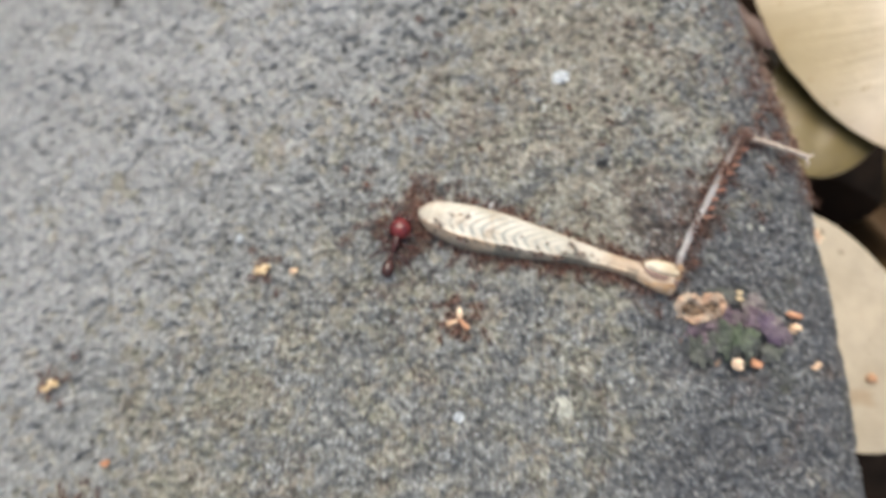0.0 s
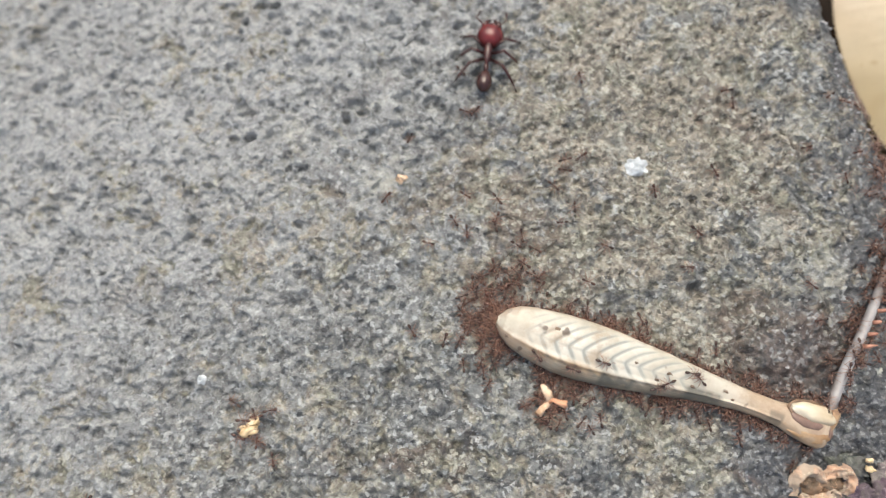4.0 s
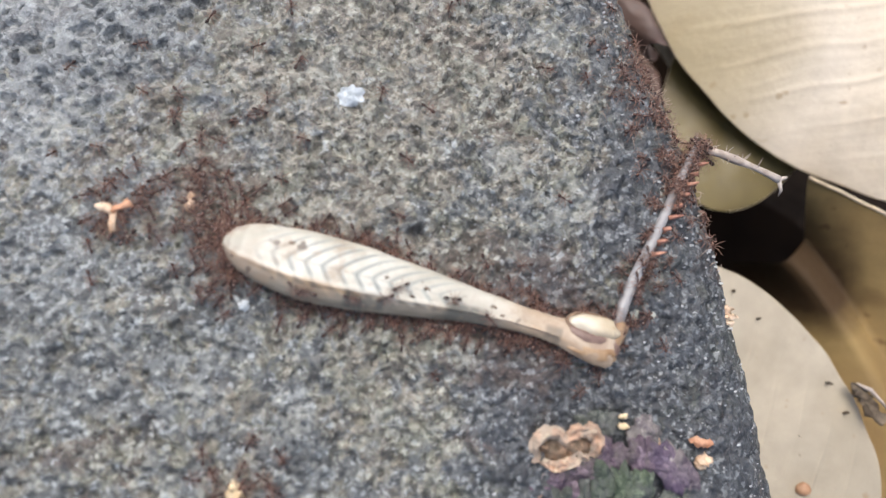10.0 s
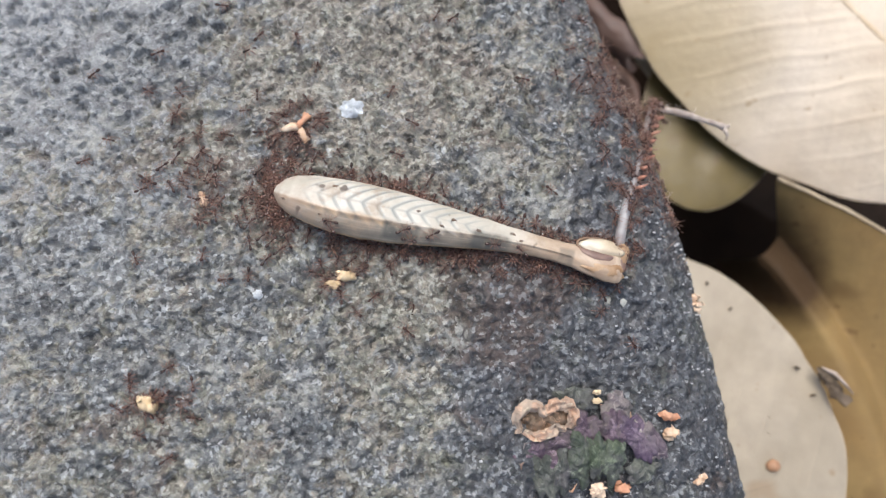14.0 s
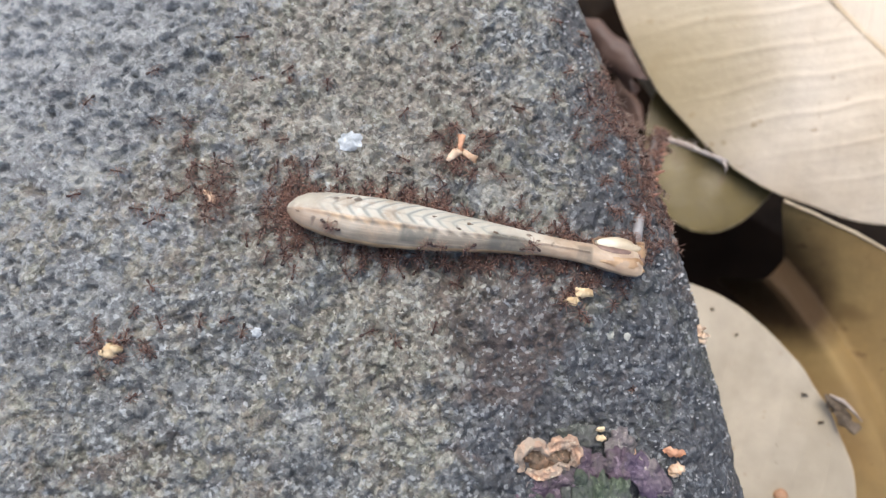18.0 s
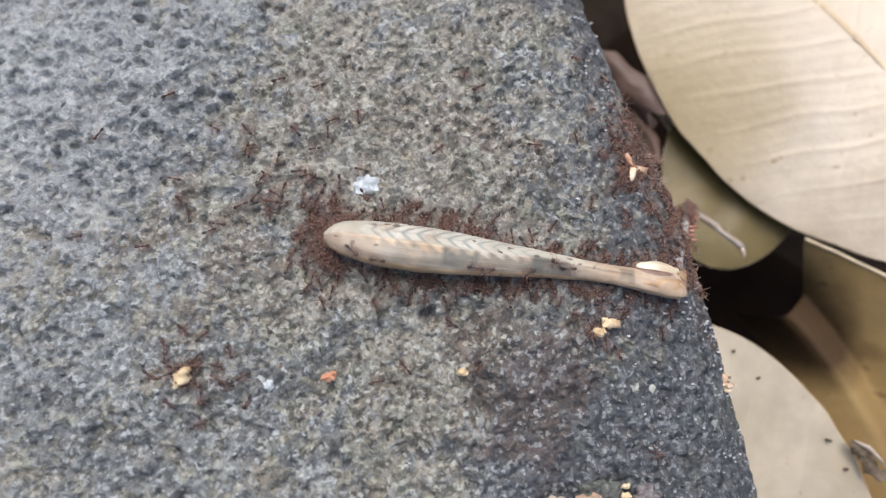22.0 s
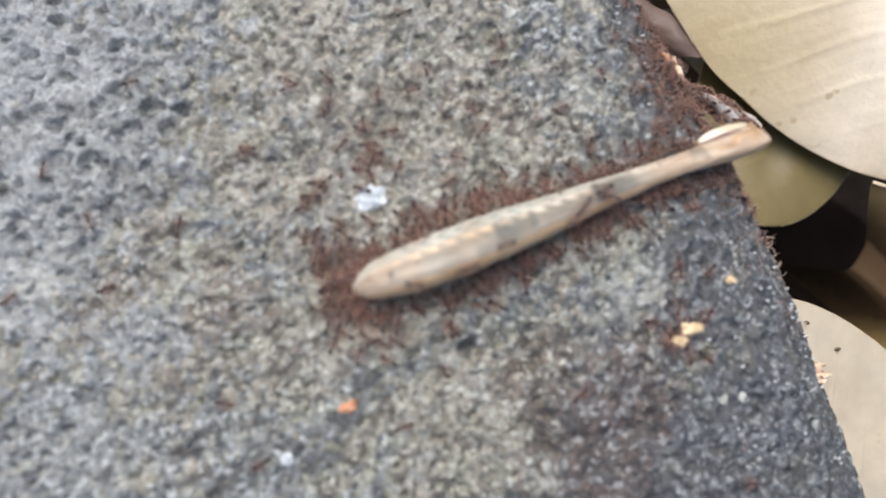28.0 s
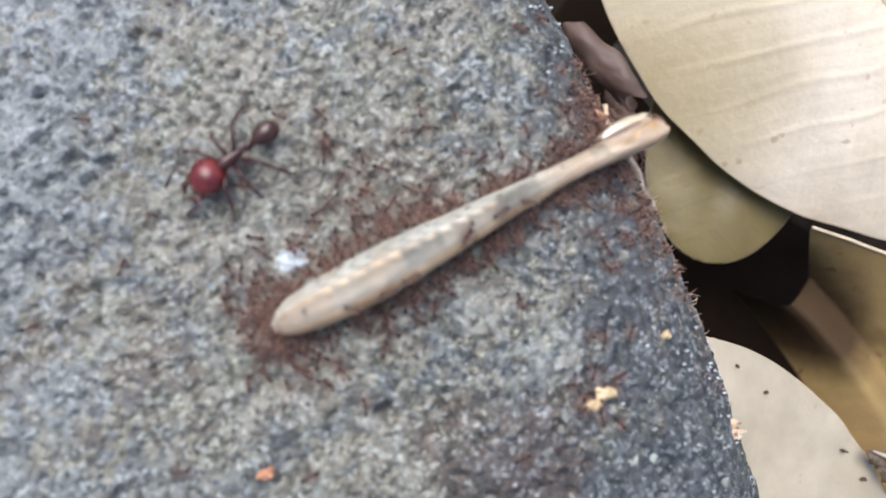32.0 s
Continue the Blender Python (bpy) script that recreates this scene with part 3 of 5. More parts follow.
def build_stone():
    far = np.geomspace(1, 170, 26)
    s = np.concatenate([-90 - far[::-1], np.arange(-90, 42, 0.19)])
    y = np.concatenate([-48 - far[::-1], np.arange(-48, 46, 0.19), 46 + far])
    ss, yy = np.meshgrid(s, y, indexing="ij")
    # s is the way along the surface, 40 - ROLL at the start of the rim; then over and down
    start = 24.0
    arc = 11.5
    over = np.clip(ss - start, 0, arc) / arc * radians(84)
    shift = rim_x(yy) - ROLL - start
    down = np.clip(ss - start - arc, 0, None) * 12.0
    x = np.minimum(ss, start) + shift * np.clip((ss + 60) / 84, 0, 1) + ROLL * np.sin(over) + down * 0.05
    z = crown(x, yy) - 7.5 * (1 - np.cos(over)) - down
    fade = np.clip(1 - down / 40, 0.3, 1) * (1 - 0.55 * over / 1.47)
    h = relief(x + over * 6, yy) * fade
    x, z = x + h * np.sin(over), z + h * np.cos(over)
    verts = np.stack([x, yy, z], -1).reshape(-1, 3)
    n, k = ss.shape
    a = (np.arange(n - 1)[:, None] * k + np.arange(k - 1)[None]).ravel()
    faces = np.stack([a, a + k, a + k + 1, a + 1], 1)
    me = bpy.data.meshes.new("stone")
    me.vertices.add(len(verts))
    me.vertices.foreach_set("co", (verts * MM).ravel())
    me.loops.add(faces.size)
    me.loops.foreach_set("vertex_index", faces.ravel())
    me.polygons.add(len(faces))
    me.polygons.foreach_set("loop_start", np.arange(0, faces.size, 4))
    me.polygons.foreach_set("loop_total", np.full(len(faces), 4))
    me.update(calc_edges=True)
    me.polygons.foreach_set("use_smooth", [True] * len(faces))
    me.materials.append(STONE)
    return tagged(new("stone", me), "rough grey pitted stone with lichen and a rounded rim", "stone", kind="structure")


build_stone()


def build_ground():
    r = np.concatenate([np.linspace(0, 200, 41), np.geomspace(260, 60000, 24)])
    th = np.linspace(0, 2 * math.pi, 65)[:-1]
    rr, tt = np.meshgrid(r, th, indexing="ij")
    x, y = rr * np.cos(tt), rr * np.sin(tt)
    z = -62 + 3.0 * wave(x, y, 17, 11) * np.clip(1 - rr / 4000, 0, 1)
    verts = np.stack([x, y, z], -1).reshape(-1, 3)
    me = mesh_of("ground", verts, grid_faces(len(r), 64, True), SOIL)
    return tagged(new("ground", me), "dark bare soil under the stone and leaves", "soil", kind="structure")


build_ground()


# ---- dry leaves ----
def leaf(name, at, angle, half_len, half_wid, material, label, lift=0.0, cup=0.0, tilt=(0, 0), sharp=1.0, ribs=9, seed=0, rib=True, slope=0.6, vein=0.10, bright=False, margin=0.0):
    """A leaf: a blade of real thickness with side veins pressed into it, and a midrib. angle: of the axis, degrees."""
    n, k = 300, 101
    u = np.linspace(-1, 1, n)
    v = np.linspace(-1, 1, k)
    uu, vv = np.meshgrid(u, v, indexing="ij")
    w = half_wid * np.maximum(1 - np.abs(uu) ** (2 * sharp), 0) ** 0.5
    w = w * (1 + 0.015 * wave(uu * 40, 0 * uu + seed, 6, 20 + seed)) + 0.05
    x, y = uu * half_len, vv * w
    z = lift * (1 - uu**2) + cup * vv**2 * (w / half_wid)
    z = z + 0.5 * wave(x, y, 11, 31 + seed) + 0.12 * wave(x, y, 3, 41 + seed)
    ph = (x + slope * np.abs(y)) / half_len * ribs + 0.10 * wave(x, y, 7, 51 + seed)
    z = z + vein * np.exp(-((ph - np.round(ph)) / 0.032) ** 2) * (1 - np.abs(vv) ** 3)
    z = z + 0.35 * vein * np.exp(-((3 * ph - np.round(3 * ph)) / 0.10) ** 2) * (1 - np.abs(vv) ** 3)
    z = z - 0.12 * np.exp(-(y / 1.6) ** 2)
    top = np.stack([x, y, z], -1).reshape(-1, 3)
    low = top - (0, 0, 0.2)
    uv = np.stack([uu * half_len / 60, (ph / ribs) * half_len / 60 + 0.5 * np.sign(vv)], -1).reshape(-1, 2)
    f = grid_faces(n, k)
    faces = [tuple(reversed(q)) for q in f] + [tuple(i + n * k for i in q) for q in f]
    rimv = [i * k for i in range(n)] + [(n - 1) * k + j for j in range(1, k)] + [i * k + k - 1 for i in range(n - 2, -1, -1)] + [j for j in range(k - 2, 0, -1)]
    m, e = len(rimv), 2 * n * k
    faces += [(e + i, e + (i + 1) % m, e + m + (i + 1) % m, e + m + i) for i in range(m)]
    root = new(name)
    root.matrix_basis = pose(at[0] * MM, at[1] * MM, at[2] * MM, tilt[0], tilt[1], angle)
    tagged(root, label, "leaf")
    part("blade", mesh_of("blade", np.concatenate([top, low, top[rimv], low[rimv]]), faces, material, True, np.concatenate([uv, uv, uv[rimv], uv[rimv]])), root)
    if margin:
        line = [tuple(top[i] - (0, 0, 0.1)) for i in rimv[::4]]
        part("margin", mesh_of("margin", *tube(line + line[:1], [margin] * (len(line) + 1), 6, 0.8), RIB), root, "thin pale leaf margin")
    if rib:
        zc = top.reshape(n, k, 3)[:, k // 2, 2]
        pts = [(u[i] * half_len, 0, zc[i] + 0.03) for i in range(0, n, 6)]
        rad = [(0.026 - 0.016 * i / len(pts)) * half_wid for i in range(len(pts))]
        part("midrib", mesh_of("midrib", *tube(pts, rad, 12, 0.28), RIB if bright else material), root, "low raised midrib")
    return root


leaf("dry_leaf", (61.9, 35.0, -11.2), -50, 33.5, 22.1, LEAF_PALE, "large pale beige dry leaf with fine side veins", lift=0.5, cup=-5.5, tilt=(4, 0), seed=1, ribs=6, slope=0.72, vein=0.16, bright=True, margin=0.08)
leaf("dry_leaf", (51.3, 23.2, -21.0), 70, 16.6, 10.1, LEAF_OLIVE, "small olive dry leaf tucked under the pale one", lift=0.8, cup=-0.8, tilt=(-5, -4), seed=2, ribs=4, vein=0.02, rib=False, margin=0.07)
leaf("dry_leaf", (42, -18.0, -15.2), -53, 21.3, 13.9, LEAF_CREAM, "cream oval dry leaf with small dark spots beside the stone", lift=0.6, cup=-0.8, seed=3, ribs=5, vein=0.05, rib=False, margin=0.09)
# two leaves added at the bottom of the gap to stand for its darkness
leaf("dry_leaf", (46, 34.0, -46.0), 60, 26, 14, LEAF_DARK, "dark brown leaf added over the soil, gap shade in its colour", cup=2.0, seed=6)
leaf("dry_leaf", (64, 0, -53.0), -30, 26, 16, LEAF_DARK, "dark brown leaf added deep in the gap as its shade", cup=2.0, seed=7)


def cupped_leaf():
    """A stiff dead leaf bent into a trough: a raised pale rim, a fold along its bottom, a low lip under the cream leaf."""
    n, k = 110, 90
    u, v = np.meshgrid(np.linspace(-0.12, 2.7, n), np.linspace(0, 1, k), indexing="ij")

    def line(x, y, z):
        return np.stack([x[0] + x[1] * u + x[2] * u * u, y[0] + y[1] * u + y[2] * u * u, z[0] + z[1] * u + z[2] * u * u], -1)

    rim = line((57.2, 16.6, -2.0), (9.1, -8.1, -1.0), (-15.5, 0, 0))
    crease = line((61.4, 9.0, -2.2), (1.5, -17.2, 0.4), (-24.5, 2.0, 0))
    ridge = line((56.6, 10.2, -2.4), (-1.4, -12.1, -2.8), (-22, 2.4, 0))
    lip = line((57.5, 1.0, 0.5), (0.6, -16.1, -1.8), (-38, 22.4, -8))
    # rim, wall, crease, ridge, lip: blended with rounded turns
    w = [np.exp(-((v - c) / 0.17) ** 2) for c in (0.0, 0.50, 0.74, 1.0)]
    w[0] = w[0] + np.exp(-((v - 0.22) / 0.16) ** 2) * 0.55
    w[1] = w[1] + np.exp(-((v - 0.30) / 0.14) ** 2) * 0.55
    total = sum(w)
    p = sum((a / total)[..., None] * q for a, q in zip(w, (rim, crease, ridge, lip)))
    p[..., 2] += 0.45 * wave(p[..., 0], p[..., 1], 9, 61) + 0.12 * wave(p[..., 0], p[..., 1], 2.6, 62)
    ph = u * 9 + 2.2 * v
    p[..., 2] += 0.06 * np.exp(-((ph - np.round(ph)) / 0.07) ** 2)
    top = p.reshape(-1, 3)
    low = top - (0.1, 0.1, 0.28)
    uv = np.stack([u.ravel(), v.ravel()], -1)
    f = grid_faces(n, k)
    edge = [i * k for i in range(n)]
    faces = f + [tuple(i + n * k for i in reversed(q)) for q in f] + [(edge[i + 1], edge[i], edge[i] + n * k, edge[i + 1] + n * k) for i in range(n - 1)]
    root = new("cupped_leaf")
    tagged(root, "olive brown dry leaf bent into a trough with a pale rim", "leaf")
    part("blade", mesh_of("blade", np.concatenate([top, low]), faces, LEAF_SHADED, True, np.concatenate([uv, uv])), root)
    part("rim", mesh_of("rim", *tube([tuple(p[i, 0]) for i in range(0, n, 3)], [0.2] * 37, 7), RIB), root, "pale thickened leaf edge")


cupped_leaf()


def curled_leaf(at, turn, size, material, label, seed):
    """A dead leaf rolled into a loose scroll."""
    n, k = 44, 40
    verts = []
    for i in range(n):
        q = i / (n - 1) * 2 - 1
        for j in range(k):
            a = radians(-80 + 235 * j / (k - 1))
            r = (3.2 - 1.4 * j / (k - 1)) * (1 - 0.35 * q * q) + 0.9 * noise.noise(Vector((i * 0.07, j * 0.07, seed))) + 0.10 * noise.noise(Vector((i * 0.16, j * 0.16, seed + 5)))
            verts.append((size * (q * 7.2 + 0.9 * math.sin(a * 2)), size * r * math.cos(a), size * r * math.sin(a)))
    low = [tuple(Vector(v) * 0.965) for v in verts]
    f = grid_faces(n, k)
    root = new("curled_leaf")
    root.matrix_basis = pose(at[0] * MM, at[1] * MM, at[2] * MM, *turn)
    tagged(root, label, "leaf")
    uv = [(v[0] / 60, v[1] / 60) for v in verts]
    part("blade", mesh_of("blade", verts + low, f + [tuple(n * k + i for i in reversed(q)) for q in f], material, True, uv + uv), root)


curled_leaf((35.2, 32.0, -17.0), (-25, 10, 118), 0.78, LEAF_ROSE, "curled reddish brown dead leaf between stone and leaf", 3)
curled_leaf((38.6, 25.8, -22.0), (-10, 14, 100), 0.60, LEAF_BROWN, "small folded brown leaf scrap deep in the gap", 11)
leaf("dry_leaf", (43.2, 29.6, -23.5), 118, 7.5, 2.6, LEAF_TAN, "narrow pale grey leaf edge in the gap", cup=1.0, tilt=(10, 0), seed=8, ribs=4, rib=False)


def bark_scrap():
    root = new("bark_scrap")
    root.matrix_basis = pose(57.6 * MM, -16.9 * MM, -13.8 * MM, 0, 0, -44)
    tagged(root, "dark curled scrap of bark at the leaf's edge", "bark")
    pts = [(-2.9 + 0.72 * i, 0.5 * math.sin(i * 0.8), 0.3 * math.cos(i)) for i in range(9)]
    pts = [((a[0] + b[0]) / 2, (a[1] + b[1]) / 2, (a[2] + b[2]) / 2) if h else a for a, b in zip(pts, pts[1:] + pts[-1:]) for h in (0, 1)][:17]
    vs, fs = tube(pts, [0.2 + 0.6 * math.sin(math.pi * i / 16) ** 0.5 * (1 + 0.2 * math.sin(i * 2.1)) for i in range(17)], 16, 0.6)
    vs = [tuple(Vector(v) + noise.noise_vector(Vector(v) * 1.4) * 0.55 + noise.noise_vector(Vector(v) * 4) * 0.2) for v in vs]
    part("scrap", mesh_of("scrap", vs, fs, TWIG), root)
    part("splinter", mesh_of("splinter", *tube([(-2.6, 0.7, 0.4), (-1.0, 1.1, 0.6), (0.6, 0.9, 0.7), (2.2, 0.7, 0.5)], [0.12, 0.28, 0.2, 0.08], 6), TARSUS), root, "pale splinter")


bark_scrap()


def leaf_spot(x, y, z, r, angle):
    me = mesh_of("leaf_speck", *blob((0, 0, 0), (r * 1.6, r * 0.8, 0.45), 6, 10, 0.4, int(x)), TWIG)
    ob = new("leaf_speck", me)
    ob.matrix_basis = pose(x * MM, y * MM, z * MM, 0, 0, angle)
    tagged(ob, "tiny dark speck stuck on the cream leaf", "speck", group="specks on the leaf")


for sx, sy, sr, sa in ((49.3, -20.2, 0.40, 115), (49.0, -22.2, 0.46, 120), (55.6, -18.0, 0.26, 20), (54.0, -14.6, 0.3, 150), (46.3, -6.9, 0.2, 30), (43.6, -3.6, 0.18, 100)):
    leaf_spot(sx, sy, -14.85, sr * 0.75, sa)


pellet = new("seed", mesh_of("seed", *blob((0, 0, 0), (0.85, 0.75, 0.6), 12, 16, 0.12, 4), simple("tan_seed", (0.30, 0.16, 0.085), (0.46, 0.28, 0.17), 500, 0.5)))
pellet.matrix_basis = pose(49.2 * MM, -26.0 * MM, -14.5 * MM)
tagged(pellet, "small round tan seed lying on the cream leaf", "seed")


# ---- marks on the stone ----
def crust(x, y, r, material, label, seed, name="lichen_patch", flat=0.10):
    n, k = 9, 30
    verts = []
    level = float(np.mean([relief(np.array(x + a * r), np.array(y + b * r)) for a in (-0.6, 0, 0.6) for b in (-0.6, 0, 0.6)]))
    for i in range(n):
        q = i / (n - 1)
        for j in range(k):
            th = 2 * math.pi * j / k
            rad = r * q * (1 + (0.36 if r > 1 else 0.45) * noise.noise(Vector((math.cos(th) * 2.6, math.sin(th) * 2.6, seed * 5.3))))
            px, py = x + rad * math.cos(th), y + rad * math.sin(th)
            h = float(relief(np.array(px), np.array(py)))
            verts.append((px, py, float(stone_z(px, py)) + 0.5 * h + 0.5 * level + 0.10 + flat * (1 - q**4) - 0.12 * q**6 + 0.10 * noise.noise(Vector((px, py, seed)) * 1.3)))
    me = mesh_of(name, verts, grid_faces(n, k, True), material)
    return tagged(new(name, me), label, "lichen", group="lichen on the stone")


crust(0.7, 14.3, 1.12, LICHEN, "small bright white lichen spot on the stone", 1)
crust(25.5, -6.2, 0.5, PALE_LICHEN, "tiny pale lichen fleck near the rim", 4, flat=0.0)
crust(27.4, -6.4, 0.42, PALE_LICHEN, "tiny pale lichen fleck near the rim", 5, flat=0.0)
crust(-12.4, -32.0, 0.7, LICHEN, "tiny white lichen fleck on the grey stone", 14)
crust(0.8, -30.5, 1.5, PALE_LICHEN, "pale grey lichen smear on the stone", 15, flat=0.0)
crust(-43.5, -9, 0.5, LICHEN, "tiny white lichen fleck on the grey stone", 12)
crust(-8.7, -4.4, 0.5, LICHEN, "tiny white lichen fleck on the grey stone", 13)


def grains():
    rng = np.random.RandomState(5)
    pieces = []
    for i in range(480):
        y = rng.uniform(-40, 36)
        if i < 400:
            x = rim_x(y) - rng.exponential(5.0) + 0.5
            if x > rim_x(y) - 0.6:
                x = rim_x(y) - 0.6 - rng.uniform(0, 4)
        else:
            x = rng.uniform(-80, 32)
        h = float(relief(np.array(x), np.array(y)))
        r = rng.uniform(0.05, 0.15)
        pieces.append(blob((x, y, float(stone_z(x, y)) + h), (r * rng.uniform(0.8, 1.8), r, r * 0.7), 4, 6, 0.5, i))
    me = mesh_of("mineral_grains", *join(*pieces), GRAIN)
    tagged(new("mineral_grains", me), "pale mineral grains scattered over the stone", "grain", kind="stuff")


grains()


def dried_flower():
    """A crumpled dried blossom: curled orange petals, purple and green ones behind."""
    rng = random.Random(8)
    root = new("dried_flower")
    z0 = float(stone_z(22, -18))
    root.matrix_basis = pose(22.9 * MM, -18.7 * MM, (z0 + 0.2) * MM)
    tagged(root, "crumpled dried flower with orange, purple and green petals", "flower")

    def ribbon(name, pts, wide, material, seed, label=""):
        n, k = 44, 11
        verts = []
        for i in range(n):
            q = i / (n - 1) * (len(pts) - 1)
            a = min(int(q), len(pts) - 2)
            c = Vector(pts[a]).lerp(Vector(pts[a + 1]), q - a)
            d = (Vector(pts[a + 1]) - Vector(pts[a])).normalized()
            side = d.cross(Vector((0, 0, 1))).normalized()
            for j in range(k):
                s = (j / (k - 1) - 0.5) * 2
                up = 0.55 * wide * (1 - s * s) + 0.75 * noise.noise(Vector((i * 0.12, j * 0.25, seed))) + 0.22 * noise.noise(Vector((i * 0.30, j * 0.6, seed + 9))) + 0.02 * noise.noise(Vector((i * 0.8, j * 1.9, seed + 4)))
                taper = math.sin(math.pi * (0.12 + 0.76 * i / (n - 1))) ** 0.6 * (1 + 0.55 * noise.noise(Vector((i * 0.16, 3.0 * (s > 0), seed + 20))) + 0.25 * noise.noise(Vector((i * 0.5, 5.0 * (s > 0), seed + 30))))
                verts.append(c + side * s * wide * taper + Vector((0, 0, up)))
        low = [v - Vector((0, 0, 0.18)) for v in verts]
        f = grid_faces(n, k)
        part(name, mesh_of(name, [tuple(v) for v in verts + low], f + [tuple(n * k + i for i in reversed(q)) for q in f], material), root, label)

    ribbon("petal", [(-7.1, 0.1, 0.3), (-7.2, 1.6, 1.0), (-6.4, 2.7, 1.5), (-5.3, 2.7, 1.6), (-4.5, 1.7, 1.4)], 0.62, PETAL, 1, "curled orange petal")
    ribbon("petal", [(-4.7, 1.9, 1.2), (-3.6, 2.8, 1.7), (-2.4, 2.7, 1.8), (-1.7, 1.7, 1.4), (-2.2, 0.4, 0.7)], 0.62, PETAL, 2, "curled orange petal")
    ribbon("petal", [(-6.6, 0.3, 0.6), (-5.6, -0.2, 0.9), (-4.4, -0.1, 1.0), (-3.4, 0.6, 1.1), (-2.5, 0.3, 0.6)], 0.5, PETAL, 3, "curled orange petal")
    ribbon("petal", [(-6.8, 1.4, 0.3), (-5.2, 1.2, 0.6), (-3.6, 1.4, 0.6), (-2.2, 1.2, 0.3)], 1.1, PETAL_DARK, 4, "brown inner petal")
    def lobe(name, cx, cy, rx, ry, turn, high, material, seed, label):
        """A crumpled petal lying as a low wrinkled dome with a ragged edge."""
        n, k = 18, 60
        verts = []
        c, s = math.cos(radians(turn)), math.sin(radians(turn))
        for i in range(n):
            q = i / (n - 1)
            for j in range(k):
                th = 2 * math.pi * j / k
                rad = q * (1 + 0.42 * noise.noise(Vector((math.cos(th) * 1.9, math.sin(th) * 1.9, seed * 3.7))) + 0.16 * noise.noise(Vector((math.cos(th) * 3.6, math.sin(th) * 3.6, seed * 1.9))) + 0.12 * noise.noise(Vector((math.cos(th) * 6, math.sin(th) * 6, seed))))
                x, y = rx * rad * math.cos(th), ry * rad * math.sin(th)
                fold = 0.10 * q * math.sin(th * 4 + seed + 2 * q) + 0.55 * noise.noise(Vector((x * 0.7, y * 0.7, seed))) + 0.34 * noise.noise(Vector((x * 1.8, y * 1.8, seed + 7))) + 0.14 * noise.noise(Vector((x * 5, y * 5, seed + 2)))
                verts.append((cx + x * c - y * s, cy + x * s + y * c, 0.55 * high * (1 - q * q) ** 0.7 + 0.95 * fold * (1 - 0.3 * q**3) + 0.1 * q))
        low = [(x, y, z - 0.09) for x, y, z in verts]
        f = grid_faces(n, k, True)
        rimf = [((n - 1) * k + j, (n - 1) * k + (j + 1) % k, (2 * n - 1) * k + (j + 1) % k, (2 * n - 1) * k + j) for j in range(k)]
        part(name, mesh_of(name, verts + low, f + [tuple(n * k + i for i in reversed(q)) for q in f] + rimf, material), root, label)

    for i, (cx, cy, rx, ry, turn, high, m) in enumerate([(-1.0, 3.0, 2.3, 1.1, -6, 0.3, SAGE), (-4.6, -1.6, 2.9, 1.7, 8, 0.6, PURPLE), (-0.6, 0.2, 2.1, 1.7, 30, 0.9, PURPLE), (2.9, 1.9, 1.5, 1.5, 30, 0.7, LILAC),
                                                         (2.4, 0.2, 1.5, 2.0, -15, 1.2, PURPLE), (4.6, -0.8, 1.5, 2.9, 32, 1.6, VIOLET), (5.9, -1.0, 1.0, 2.4, 30, 0.9, LILAC), (-4.8, -4.0, 1.4, 2.2, 12, 0.5, SAGE), (-3.0, -3.6, 0.9, 2.2, -8, 0.8, SAGE),
                                                         (-1.2, -2.6, 1.3, 2.5, 6, 1.3, GREEN), (0.5, -2.3, 1.1, 2.4, 0, 1.2, GREEN), (2.1, -2.6, 1.3, 2.6, -8, 1.4, GREEN), (4.9, -4.0, 1.6, 1.2, 20, 0.5, SAGE), (0.4, -5.6, 0.9, 0.7, 5, 0.6, FLAKE)]):
        lobe("petal" if m in (PURPLE, LILAC, VIOLET) else "sepal", cx, cy, rx, ry, turn, high, m, 10 + i,
             {PURPLE: "faded mauve petal", VIOLET: "dark violet rolled petal", FLAKE: "cream withered sepal tip", LILAC: "greyish lilac petal", SAGE: "grey green sepal", GREEN: "dull green sepal"}.get(m, "brown withered sepal"))


    for i in range(26):
        a = rng.uniform(0, 6.28)
        x, y = 0.4 + 6.2 * math.cos(a) + rng.gauss(0, 0.7), -1.4 + 4.2 * math.sin(a) + rng.gauss(0, 0.7)
        b, n, up = rng.uniform(0, 6.28), rng.uniform(0.6, 1.7), rng.uniform(0.1, 0.6)
        base = float(stone_z(22.9 + x, -18.7 + y) + relief(22.9 + x, -18.7 + y)) - z0 - 0.2
        pts = [(x, y, base + 0.05), (x + 0.5 * n * math.cos(b), y + 0.5 * n * math.sin(b), base + up), (x + n * math.cos(b + 0.6), y + n * math.sin(b + 0.6), base + 0.5 * up + 0.1)]
        part("shred", mesh_of("shred", *tube(pts, [0.05, rng.uniform(0.07, 0.16), 0.03], 6, 0.4), rng.choice((LILAC, PETAL, SAGE, FIBRE))), root)


dried_flower()


